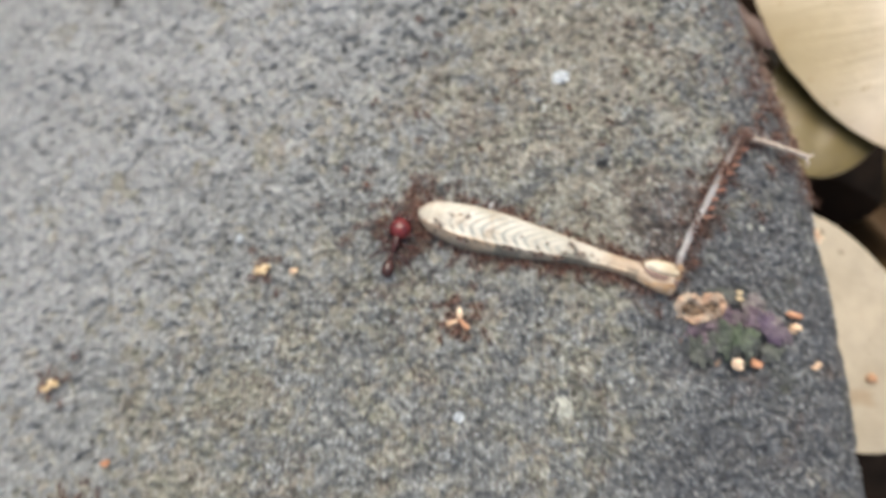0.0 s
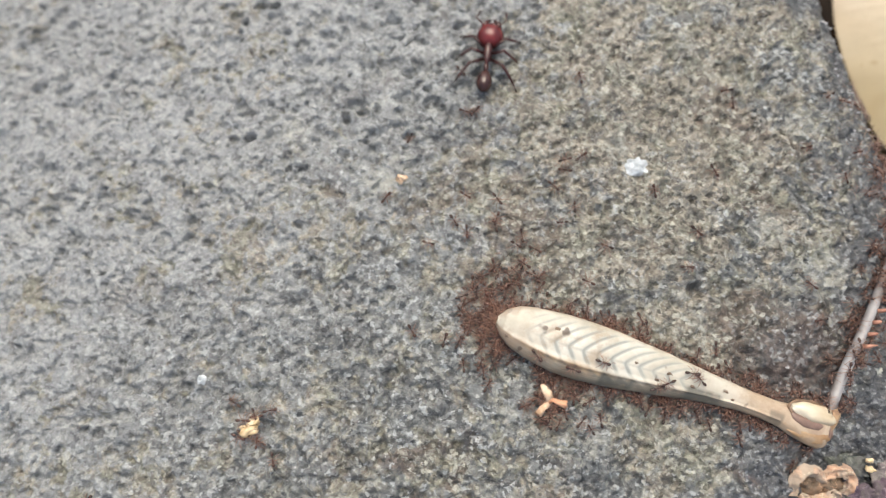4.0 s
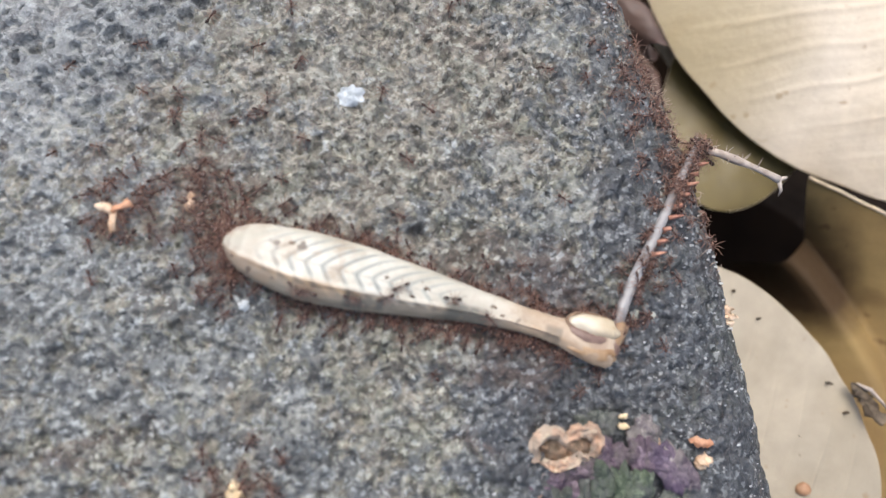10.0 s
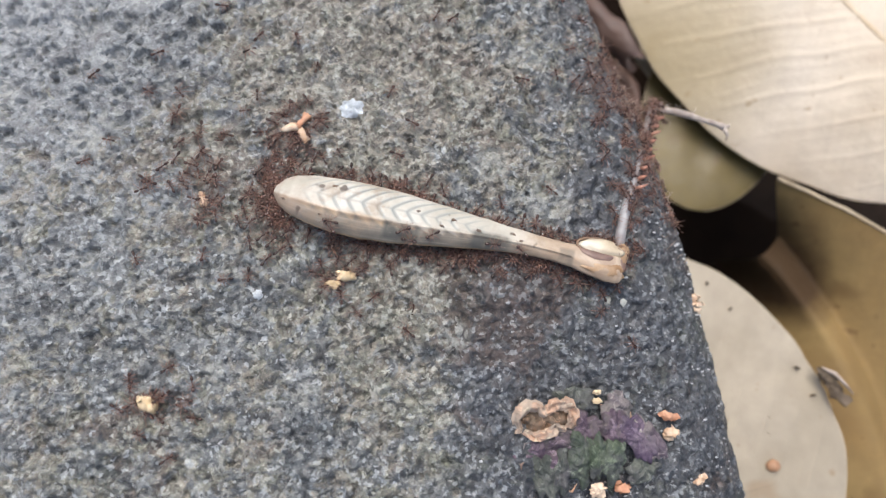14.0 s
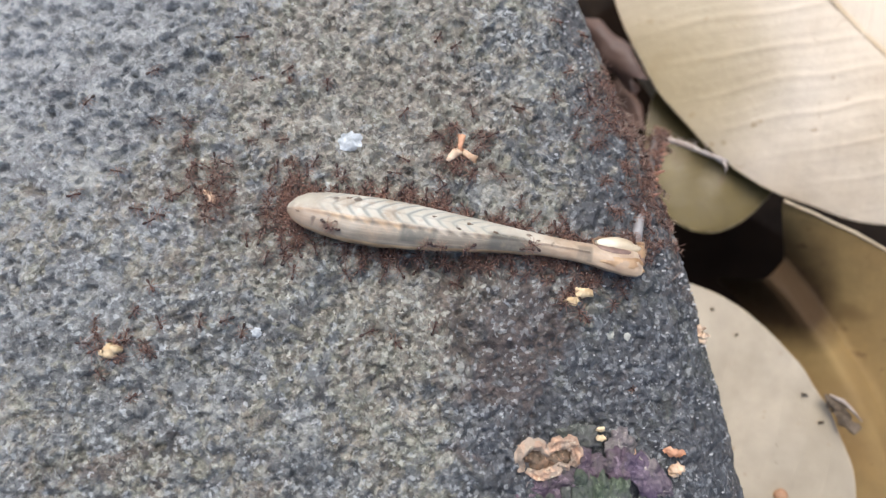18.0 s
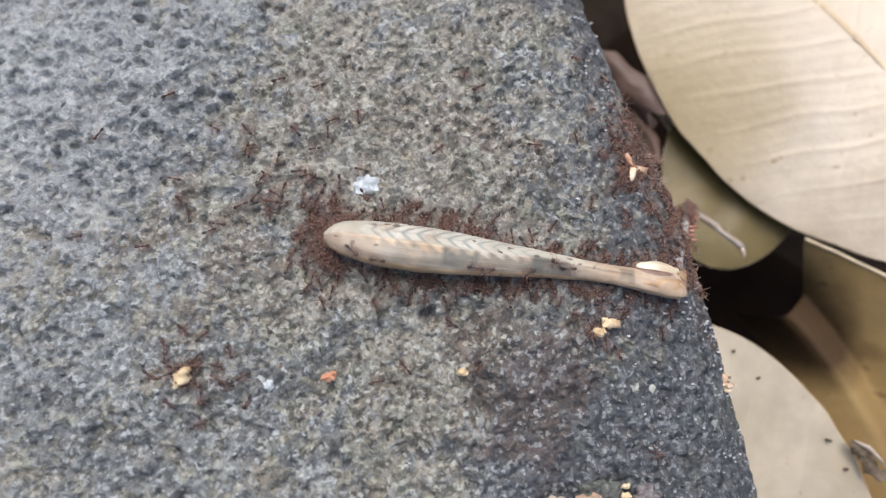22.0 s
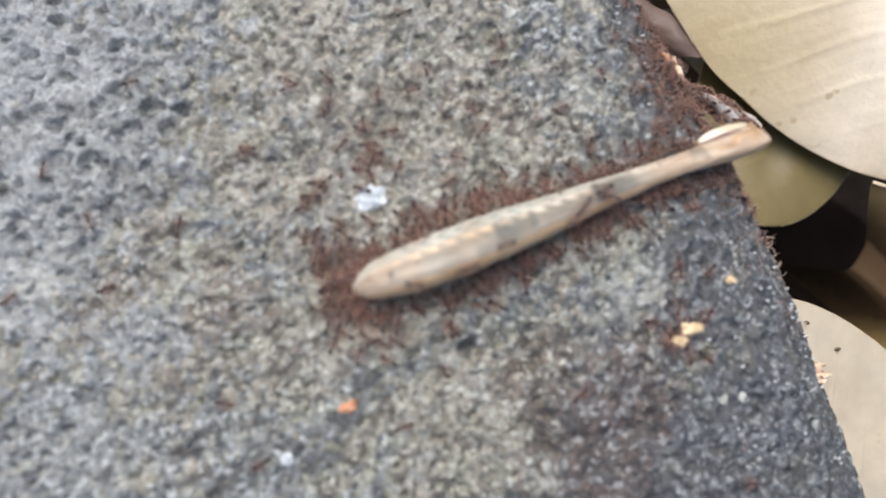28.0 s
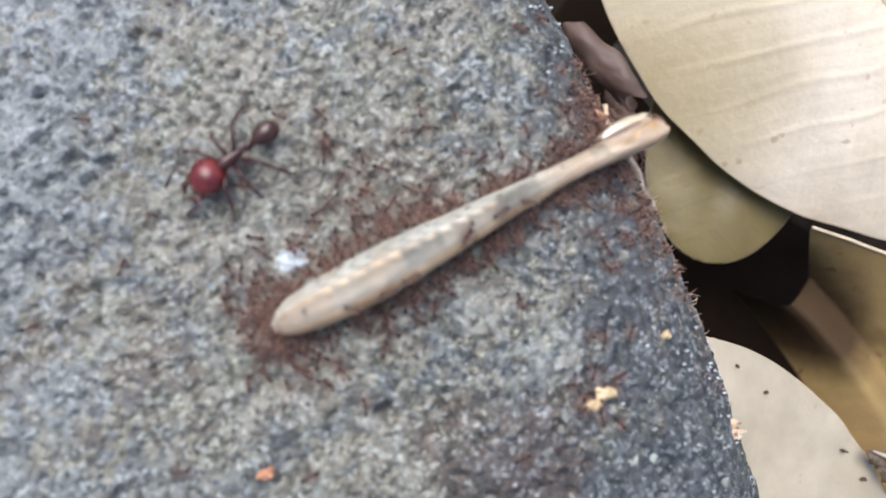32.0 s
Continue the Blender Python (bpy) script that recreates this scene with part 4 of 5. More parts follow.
def fibres():
    """Thin hairs added on the rim to stand in for ant legs."""
    rng = random.Random(21)
    pieces = []
    for i in range(420):
        y = rng.gauss(13, 5.5)
        x = float(rim_x(y)) - 0.6 - abs(rng.gauss(0, 3.4))
        z = float(stone_z(x, y)) + float(relief(x, y)) * 0.6 + 0.05
        a, n = rng.uniform(0, 6.28), rng.uniform(0.4, 1.4)
        up, bend = rng.uniform(0.05, 0.5), rng.uniform(-0.7, 0.7)
        pts = [(x, y, z), (x + 0.5 * n * math.cos(a), y + 0.5 * n * math.sin(a), z + up * n * 0.8), (x + n * math.cos(a + bend), y + n * math.sin(a + bend), z + up * n)]
        pieces.append(tube(pts, [0.036, 0.034, 0.016], 4))
    me = mesh_of("leg_fuzz", *join(*pieces), FIBRE)
    tagged(new("leg_fuzz", me), "thin pale and brown hairs on the rim, standing in for ant legs", "plant fibre", kind="stuff")


fibres()


def ragged(piece, size, seed):
    """Crumples a small lump so that it reads as a torn flake."""
    verts, faces = piece
    out = []
    for v in verts:
        p = Vector(v) / size + Vector((seed * 1.7, 0, seed))
        out.append(tuple(Vector(v) + (noise.noise_vector(p * 1.3) * 0.5 + noise.noise_vector(p * 3.1) * 0.3) * size))
    return out, faces


def scrap(name, x, y, lumps, material, label, group="", z=None, cat="crumb"):
    """A little clump of crumbs: lumps of (dx, dy, dz, size) in mm."""
    zz = float(stone_z(x, y)) if z is None else z
    root = new(name)
    root.matrix_basis = pose(x * MM, y * MM, zz * MM)
    tagged(root, label, cat, group)
    for i, (dx, dy, dz, s) in enumerate(lumps):
        part("lump", mesh_of("lump", *ragged(blob((dx, dy, dz + s * 0.4), (s * 1.1, s * 0.7, s * 0.5), 11, 16, 0.3, i + x), s, i + x * 0.1), material), root)
    return root


scrap("crumb", 30.9, -18.6, [(0, 0.8, 0.2, 0.6), (0.8, 0.6, 0.2, 0.5)], ORANGE, "orange crumbs beside the dried flower")
scrap("crumb", 31.4, -19.4, [(0, 0, 0.2, 0.7), (-0.3, -0.6, 0.1, 0.45)], FLAKE, "cream crumbs beside the dried flower")
scrap("crumb", 36.6, -6.4, [(0, 0.4, 0, 0.5), (0.4, -0.3, 0, 0.55), (0.2, -0.9, -0.2, 0.4)], FLAKE, "cream crumbs caught on the stone's rim")
scrap("crumb", 34.2, -24.5, [(0, 0, 0, 0.5), (0.5, 0.4, 0, 0.4)], FLAKE, "cream crumbs near the rim")
scrap("crumb", 23.7, -15.9, [(0, 0, 0.6, 0.42), (0.1, 0.8, 0.5, 0.36)], CRUMB, "yellow bits on the dried flower", z=float(stone_z(24, -16)))
scrap("crumb", 25.8, -24.3, [(0, 0, 0.6, 0.7), (-0.5, 0.5, 0.6, 0.4)], ORANGE, "orange bits on the dried flower")

# ---- the severed grasshopper leg ----
LEG_LEN = 34.3
S_AT = [0.0, 0.02, 0.05, 0.1, 0.18, 0.26, 0.36, 0.5, 0.62, 0.72, 0.80, 0.86, 0.91, 0.955, 0.985, 1.0]
H_AT = [0.45, 1.36, 2.02, 2.52, 2.90, 2.97, 2.72, 2.12, 1.55, 1.20, 1.08, 1.22, 1.62, 1.88, 1.92, 1.7]
T_AT = [0.31, 0.92, 1.28, 1.51, 1.63, 1.67, 1.54, 1.25, 1.01, 0.86, 0.81, 0.88, 1.01, 1.06, 0.97, 0.70]
C_AT = [0.3, 0.3, 0.25, 0.15, 0.0, 0.0, 0.05, 0.15, 0.2, 0.15, 0.0, -0.15, -0.3, -0.35, -0.35, -0.3]


def femur_at(s, th, out=0.0):
    """Point on the femur: s along, th round it (0 dorsal, 90 up, 180 ventral), in mm."""
    h, t, c = (np.interp(s, S_AT, q) for q in (H_AT, T_AT, C_AT))
    co, si = math.cos(th), math.sin(th)
    return (s * LEG_LEN, c + (h + out) * math.copysign(abs(co) ** 0.85, co), (t + out) * math.copysign(abs(si) ** (0.8 if co > 0 else 0.8 + 0.45 * min(1, -2 * co)), si))


def build_leg():
    root = new("grasshopper_leg")
    tagged(root, "severed pale grasshopper hind leg with herringbone femur, carried over the stone", "insect leg")
    n, k = 300, 121
    ss = np.concatenate([[0], np.geomspace(0.004, 0.1, 40), np.linspace(0.103, 1.0, n - 41)])
    verts, uv = [], []
    for s in ss:
        span = min(max((s - 0.06) * 14, 0), 1) * min(max((0.62 - s) * 9, 0), 1)
        for j in range(k):
            v = j / (k - 1)
            th = 2 * math.pi * v
            ph = ((s - (0.58 if v < 0.252 else 0.42) * abs(v - 0.252)) / 0.0415) % 1
            cut = min(max((abs(ph - 0.5) - 0.28) * 6, 0), 1) * span * (0.09 < v < 0.315)
            keel = 0.20 * math.exp(-((th - 2.02) / 0.09) ** 2) * min(1, 8 * s) * (s < 0.85)
            lump = 0.05 * noise.noise(Vector((s * 22, math.cos(th) * 2, math.sin(th) * 2)))
            p = femur_at(s, th, lump - 0.07 * cut)
            verts.append((p[0], p[1] - keel * 0.4, p[2] + keel))
            uv.append((s, v))
    faces = grid_faces(n, k)
    faces = faces + [tuple(range(k - 1)), tuple(reversed(range((n - 1) * k, n * k - 1)))]
    femur = part("femur", mesh_of("femur", verts, faces, FEMUR, True, uv), root, "pale femur with a herringbone face and dusky bands")
    dots = random.Random(6)
    for i in range(9):
        s0, th = (dots.uniform(0.40, 0.78), dots.gauss(98, 12)) if i < 6 else (dots.uniform(0.02, 0.2), dots.uniform(40, 150))
        r = dots.uniform(0.11, 0.2)
        part("dark_spot", mesh_of("dark_spot", *blob(femur_at(s0, radians(th), -0.02), (r * 1.5, r * 0.9, r * 0.4), 6, 10, 0.9, i), SPOT), femur, "small dark brown spot" if i == 0 else "")
    # knee
    x = LEG_LEN
    part("knee_cap", mesh_of("knee_cap", *blob((x - 2.35, 0.92, 0.74), (2.25, 0.95, 0.68), 18, 22, 0.22, 3, -0.30), KNEE), femur, "ivory knee cap")
    ring = [(x - 2.35 + 2.32 * math.cos(a), 0.90 + 1.0 * math.sin(a), 0.80) for a in np.linspace(0, 2 * math.pi, 33)]
    part("knee_groove", mesh_of("knee_groove", *tube(ring, [0.13 + 0.04 * math.sin(1.7 * i) for i in range(32)] + [0.13], 8), KNEE_GROOVE), femur, "thin brown groove round the cap")
    part("knee_crescent", mesh_of("knee_crescent", *tube([(x - 4.7, 0.72, 0.66), (x - 4.0, 0.10, 0.86), (x - 2.9, -0.22, 0.92), (x - 1.5, -0.20, 0.88), (x - 0.5, 0.10, 0.74)], [0.12, 0.34, 0.50, 0.46, 0.16], 12, 0.6), KNEE_DARK), femur, "mauve crescent below the cap")
    part("knee_lobe", mesh_of("knee_lobe", *blob((x - 2.1, -1.0, 0.18), (2.35, 0.98, 0.80), 20, 26, 0.34, 5, -0.22), KNEE_TAN), femur, "tan lower knee lobe")
    # dark blob added for the shading between knee and tibia
    part("joint_membrane", mesh_of("joint_membrane", *blob((x - 0.1, -0.35, 0.1), (0.55, 0.95, 0.75), 12, 16, 0.35, 8), KNEE_DARK), femur, "dark brown blob for the shading at the knee's end")
    # tibia: along +x in its own space, from the knee
    tl = 22.0
    tpts = [(tl * q, 0.7 * math.sin(math.pi * q) + 0.12 * math.sin(9 * q), 0.9 * math.sin(math.pi * q)) for q in np.linspace(0, 1, 18)]
    trad = [0.80, 0.66, 0.56] + [0.53 - 0.009 * i for i in range(13)] + [0.52, 0.48]
    tibia = part("tibia", mesh_of("tibia", *tube(tpts, trad, 14), TIBIA), root, "slender blue-grey tibia")
    part("tibia_base", mesh_of("tibia_base", *blob((0.7, 0, 0.05), (1.75, 0.92, 0.95), 12, 16, 0.22, 2, -0.2), KNEE_TAN), tibia, "tan joint")
    for side in (-1, 1):
        for i in range(9):
            q = 0.40 + 0.062 * i
            bx, by = tl * q, 0.7 * math.sin(math.pi * q)
            d = Vector((0.55, -0.75, 0.45 * side)).normalized()
            p0 = Vector((bx, by - 0.45, 0.9 * math.sin(math.pi * q) + 0.3 * side))
            sp = part("spine", mesh_of("spine", *tube([p0, p0 + d * 0.7, p0 + d * (1.0 + 0.35 * math.sin(i * 2.3 + side))], [0.24, 0.19, 0.06], 7), SPINE), tibia, "orange spine with a black tip")
    tip = Vector((tl, 0, 0))
    for dy, dz in ((-0.5, 0.5), (-0.6, -0.4), (0.6, 0.3), (0.5, -0.4)):
        part("spur", mesh_of("spur", *tube([tip, tip + Vector((0.5, dy * 0.8, dz * 0.8)), tip + Vector((1.0, dy * 1.3, dz * 1.2))], [0.2, 0.14, 0.05], 6), TARSUS), tibia)
    tar = [(tl, 0, 0), (tl + 0.5, -2.0, 0.3), (tl + 0.7, -3.6, 0.4), (tl + 1.2, -5.6, 0.2), (tl + 1.3, -7.4, 0.3), (tl + 1.4, -8.4, 0.2)]
    part("tarsus", mesh_of("tarsus", *tube(tar, [0.46, 0.38, 0.44, 0.28, 0.34, 0.40], 10), TARSUS), tibia, "dusty pale foot with claws")
    for dx in (-0.8, 0.8):
        part("claw", mesh_of("claw", *tube([tar[-1], (tl + 1.4 + dx, -9.1, 0), (tl + 1.4 + dx * 1.3, -9.4, -0.7)], [0.24, 0.17, 0.05], 6), TARSUS), tibia)
    rng = random.Random(12)
    for i in range(26):
        q = rng.uniform(0.05, 0.98)
        b = Vector((tl + 0.2 + 1.3 * q, -8.4 * q, 0.35))
        d = Vector((rng.gauss(0, 1), rng.gauss(-0.3, 0.5), rng.gauss(0.4, 0.6))).normalized() * rng.uniform(0.5, 1.3)
        part("bristle", mesh_of("bristle", *tube([b, b + d * 0.6, b + d], [0.05, 0.035, 0.015], 4), TARSUS), tibia)
    return root, tibia


LEG, TIB = build_leg()


# ---- ants ----
def ant_parts(root, k, skin, dark, leg_mat, big=False):
    """Head, thorax, waist, gaster, six legs, two feelers; heading +x; k scales from a 2.2 mm worker."""
    def put(name, me, label=""):
        return part(name, me, root, label)
    hs = (0.29, 0.26, 0.22) if not big else (0.40, 0.43, 0.35)
    head = put("head", mesh_of("head", *blob((0.78 * k, 0, 0.42 * k), tuple(k * v for v in hs), 8, 10, 0.05, 1, 0.12), skin))
    put("thorax", mesh_of("thorax", *blob((0.16 * k, 0, 0.45 * k), (0.42 * k, (0.15 if big else 0.13) * k, 0.17 * k), 7, 8, 0.05, 2, -0.25), dark))
    put("waist", mesh_of("waist", *blob((-0.34 * k, 0, 0.42 * k), (0.16 * k, 0.09 * k, 0.13 * k), 5, 7, 0.0, 3), dark))
    put("gaster", mesh_of("gaster", *blob((-0.80 * k, 0, 0.42 * k), ((0.36 if big else 0.40) * k, (0.25 if big else 0.22) * k, (0.24 if big else 0.21) * k), 8, 10, 0.04, 4, 0.15), MAJOR_BLACK if big else skin))
    for side in (-1, 1):
        for name, x0, dx in (("fore_leg", 0.36, 0.45), ("mid_leg", 0.16, 0.0), ("hind_leg", -0.05, -0.55)):
            pts = [(x0 * k, 0.12 * side * k, 0.40 * k), ((x0 + dx * 0.5) * k, 0.50 * side * k, 0.62 * k), ((x0 + dx) * k, 0.85 * side * k, 0.18 * k), ((x0 + dx * 1.35) * k, 1.02 * side * k, -0.10 * k)]
            put(name, mesh_of(name, *tube(pts, [0.050 * k, 0.052 * k, 0.036 * k, 0.022 * k], 5), leg_mat))
        pts = [(1.0 * k, 0.14 * side * k, 0.50 * k), (1.22 * k, 0.48 * side * k, 0.66 * k), (1.62 * k, 0.40 * side * k, 0.40 * k)]
        part("feeler", mesh_of("feeler", *tube(pts, [0.026 * k, 0.026 * k, 0.045 * k], 5), leg_mat), head)
    if big:
        for side in (-1, 1):
            part("mandible", mesh_of("mandible", *tube([(1.10 * k, 0.24 * side * k, 0.34 * k), (1.32 * k, 0.2 * side * k, 0.3 * k), (1.42 * k, 0.03 * side * k, 0.3 * k)], [0.09 * k, 0.075 * k, 0.02 * k], 7), dark), head)


FIRST_ANT = new("ant")
tagged(FIRST_ANT, "tiny red-brown worker ant swarming round the leg", "ant", "worker ants")
ant_parts(FIRST_ANT, 0.68, ANT, ANT, ANT_LEG)
BIG_ANT = new("soldier_ant")
tagged(BIG_ANT, "large dark red soldier ant with a big head", "ant")
ant_parts(BIG_ANT, 3.5, MAJOR, MAJOR_DARK, MAJOR_DARK, True)



def ant_swarm(spots, label):
    """Many workers too crowded to count, as one mesh; spots: x, y, z in mm, heading, tilt."""
    body = join(blob((0.50, 0, 0.27), (0.19, 0.15, 0.13), 5, 7), blob((0.11, 0, 0.29), (0.29, 0.08, 0.09), 5, 6), blob((-0.48, 0, 0.27), (0.27, 0.14, 0.13), 5, 7))
    limbs = []
    for side in (-1, 1):
        for x0, dx in ((0.25, 0.34), (0.1, 0.0), (-0.03, -0.40)):
            limbs.append(tube([(x0, 0.08 * side, 0.27), (x0 + dx * 0.5, 0.40 * side, 0.50), (x0 + dx * 1.2, 0.72 * side, 0.12), (x0 + dx * 1.6, 0.94 * side, -0.07)], [0.034, 0.034, 0.024, 0.014], 4, 1.0, False))
        limbs.append(tube([(0.68, 0.1 * side, 0.34), (0.85, 0.34 * side, 0.46), (1.12, 0.28 * side, 0.28)], [0.018, 0.018, 0.028], 4, 1.0, False))
    legs = join(*limbs)
    verts = np.array(list(body[0]) + list(legs[0]), float)
    faces = list(body[1]) + [tuple(i + len(body[0]) for i in f) for f in legs[1]]
    every, where = [], []
    for n, (x, y, z, head, tilt) in enumerate(spots):
        m = np.array(pose(0, 0, 0, tilt, 0, math.degrees(head)).to_3x3())
        every.append(verts * (0.85 + 0.3 * ((n * 37) % 11) / 10) @ m.T + (x, y, z))
        where += [tuple(i + n * len(verts) for i in f) for f in faces]
    me = mesh_of("ant_swarm", np.concatenate(every), where, ANT)
    me.materials.append(ANT_LEG)
    me.polygons.foreach_set("material_index", ([0] * len(body[1]) + [1] * len(legs[1])) * len(spots))
    return tagged(new("ant_swarm", me), label, "ants", kind="stuff")


# ---- crumbs that the ants carry ----
YELLOW = scrap("crumb", -39.6, -13.8, [(0, 0, 0.1, 0.8), (0.5, 0.6, 0.1, 0.6), (-0.5, 0.5, 0.1, 0.45)], CRUMB, "yellow crumb carried by ants")
SECOND = scrap("crumb", -27.7, -13.3, [(0, 0, 0.1, 0.85), (0.7, -0.3, 0.1, 0.5)], CRUMB, "pale yellow crumb carried by ants")
PAIR = scrap("crumb", 22.5, -0.5, [(-0.5, -0.5, 0.1, 0.65), (0.8, 0.2, 0.1, 0.75), (0.1, 0.5, 0.3, 0.35)], CRUMB, "two-lobed yellow husk carried by ants")
TANGERINE = scrap("crumb", -3.5, -1.9, [(0, 0, 0, 0.55), (0.4, 0.3, 0, 0.35)], ORANGE, "small orange crumb carried by ants")
PEARL = scrap("crumb", -14, 9, [(0, 0, 0.1, 0.5), (0.5, 0.3, 0.1, 0.35)], FLAKE, "small cream crumb in a knot of ants")
DOT = scrap("crumb", 11, 1, [(0, 0, 0, 0.42)], CRUMB, "tiny yellow crumb carried by an ant")
SPECK = scrap("crumb", -30, -7, [(0, 0, 0.1, 0.6)], FLAKE, "single cream crumb carried by an ant")


def forked_flake():
    root = new("forked_flake")
    tagged(root, "forked cream and orange plant flake carried by ants", "plant flake")
    part("stem", mesh_of("stem", *ragged(tube([(0, 1.6, 0.4), (0.1, 1.1, 0.5), (0.1, 0.6, 0.6), (0.0, 0.0, 0.5)], [0.2, 0.3, 0.35, 0.4], 10, 0.5), 0.55, 2), FLAKE), root)
    part("prong", mesh_of("prong", *ragged(tube([(0, 0, 0.5), (-0.5, -0.3, 0.5), (-0.9, -0.5, 0.5), (-1.5, -0.8, 0.4)], [0.36, 0.34, 0.3, 0.42], 10, 0.5), 0.55, 2), FLAKE), root)
    part("prong", mesh_of("prong", *ragged(tube([(0, 0, 0.5), (0.4, -0.35, 0.5), (0.8, -0.7, 0.5), (1.3, -1.1, 0.4)], [0.36, 0.3, 0.3, 0.4], 10, 0.5), 0.55, 5), ORANGE), root)
    return root


FLAKE_THING = forked_flake()

# ---- what moves ----
# seconds, hip end x y, knee end x y (mm), roll in degrees
LEG_ROWS = [
    (0, -18.40, -6.01, 15.27, -13.85, -4),
    (0.5, -18.16, -5.24, 15.46, -13.50, -4),
    (1, -17.56, -4.65, 16.47, -13.13, -3),
    (1.5, -17.05, -4.27, 17.48, -12.46, -3),
    (2, -16.56, -3.97, 18.28, -11.94, -3),
    (2.5, -16.04, -3.51, 19.03, -11.56, -2),
    (3, -15.37, -3.07, 19.59, -11.69, -2),
    (3.5, -14.57, -2.81, 20.68, -12.30, -2),
    (5.5, -13.19, -2.14, 22.03, -12.33, -0),
    (6, -12.35, -1.95, 22.31, -12.02, 0),
    (6.5, -11.76, -1.27, 22.81, -11.75, 1),
    (7, -11.51, -0.79, 23.07, -11.54, 2),
    (7.5, -11.15, -0.70, 23.03, -11.28, 2),
    (8, -10.98, -0.74, 22.96, -11.04, 3),
    (8.5, -10.89, -0.65, 23.12, -10.82, 4),
    (9, -10.76, 0.04, 23.45, -10.38, 5),
    (9.5, -10.38, 0.37, 23.86, -9.90, 6),
    (10, -9.96, 0.64, 24.43, -9.18, 8),
    (10.5, -9.83, 1.60, 24.76, -8.31, 9),
    (11, -9.66, 2.18, 24.98, -7.76, 10),
    (11.5, -9.13, 2.59, 25.50, -7.03, 12),
    (12, -8.55, 2.84, 25.98, -6.22, 13),
    (12.5, -8.22, 3.27, 26.24, -5.57, 14),
    (13, -7.74, 3.61, 26.19, -4.89, 16),
    (13.5, -7.22, 4.31, 26.58, -4.06, 19),
    (15.5, -5.53, 6.19, 28.30, 0.21, 29),
    (16, -5.42, 6.21, 28.44, 0.41, 32),
    (16.5, -5.33, 6.21, 28.57, 0.48, 34),
    (17, -5.35, 6.19, 28.65, 0.60, 35),
    (17.5, -5.33, 6.32, 28.70, 0.60, 37),
    (18, -5.22, 6.93, 28.94, 0.79, 39),
    (18.5, -5.07, 7.27, 29.19, 0.91, 40),
    (19, -4.79, 7.72, 29.48, 0.99, 42),
    (19.5, -4.56, 8.01, 29.71, 0.89, 43),
    (20, -4.49, 8.11, 30.10, 1.27, 44),
    (20.5, -4.20, 8.26, 30.60, 1.79, 45),
    (21, -3.77, 8.59, 31.36, 2.15, 46),
    (21.5, -3.50, 8.70, 31.83, 2.55, 48),
    (22, -3.22, 8.78, 32.36, 3.11, 49),
    (22.5, -3.17, 8.50, 32.63, 3.64, 50),
    (23, -2.69, 8.43, 32.39, 4.39, 52),
    (23.5, -2.80, 8.27, 32.17, 4.77, 54),
    (24, -3.02, 8.29, 32.43, 5.60, 57),
    (24.5, -2.88, 8.38, 33.01, 6.19, 60),
    (25, -2.65, 7.90, 32.87, 6.84, 62),
    (25.5, -3.16, 7.20, 31.20, 8.35, 63),
    (27.5, -1.85, 6.52, 32.86, 13.75, 65),
    (28, -1.51, 7.09, 33.53, 14.39, 66),
    (28.5, -1.40, 7.45, 33.24, 15.58, 66),
    (29, -1.40, 7.59, 32.92, 16.66, 66),
    (29.5, -1.25, 7.96, 32.85, 17.49, 66),
    (30, -1.02, 8.29, 33.03, 17.36, 66),
    (30.5, -0.97, 8.55, 32.62, 17.17, 66),
    (31, -1.20, 8.67, 32.55, 17.60, 66),
    (31.5, -1.13, 8.89, 32.33, 18.47, 66),
    (32, -0.99, 9.13, 31.24, 20.66, 66),
]
# seconds, far end of the tibia (mm)
TIBIA_ROWS = [(0, 26.3, 8.4, 1.0), (3, 28.6, 8.6, 0.6), (6, 30.4, 8.3, 0.2), (7, 32.2, 7.7, -2.0), (8, 34.2, 7.0, -2.2), (9, 34.4, 7.9, -1.8), (9.5, 34.4, 8.6, -1.6), (11, 33.6, 11.6, -2.8), (12, 34.1, 12.9, -4.2),
              (13, 34.5, 14.6, -4.2), (16, 35.4, 18.4, -8.7), (18, 37.0, 17.2, -10.3), (20, 37.6, 15.2, -13.5), (22.5, 40.6, 13.9, -15.8), (25, 38.9, 17.8, -16.4), (27.5, 37.9, 23.4, -18.0), (29, 37.6, 24.3, -18.2), (30, 36.8, 23.4, -19.0), (32, 36.4, 22.4, -19.0)]


YELLOW_PATH = [(0, -39.6, -13.8), (2, -40.0, -13.2), (3.5, -38.4, -13.6), (6, -37.2, -14.8), (10, -40, -20), (20, -52, -28), (32, -60, -34)]
SECOND_PATH = [(0, -64, -46), (3.5, -46, -32), (5, -34, -17), (6, -27.7, -13.3), (7, -22.0, -9.0), (8, -14.2, -10.1), (9, -9.0, -17.7), (11, -9.5, -20.1), (13, -15.1, -18.5), (15.5, -22.1, -8.9),
    (16, -22.6, -8.9), (19, -21.0, -3.4), (21, -17.7, -2.5), (23, -14.0, -3.9), (24, -10.8, -3.2), (25, -9.5, -8.5), (28, -8, -22), (32, -8, -30)]
PAIR_PATH = [(0, -70, -30), (6, -52, -24), (10, -34, -16), (12, -21.2, -10.9), (13, -11.8, -7.3), (13.5, -6.2, -4.2), (15.5, 14.8, -2.5), (16, 19.0, -2.8), (19, 22.5, -1.6), (21, 22.8, -0.5),
    (23, 22.4, -0.3), (25, 22.6, -0.1), (28, 23.0, -0.4), (32, 23.1, -0.3)]
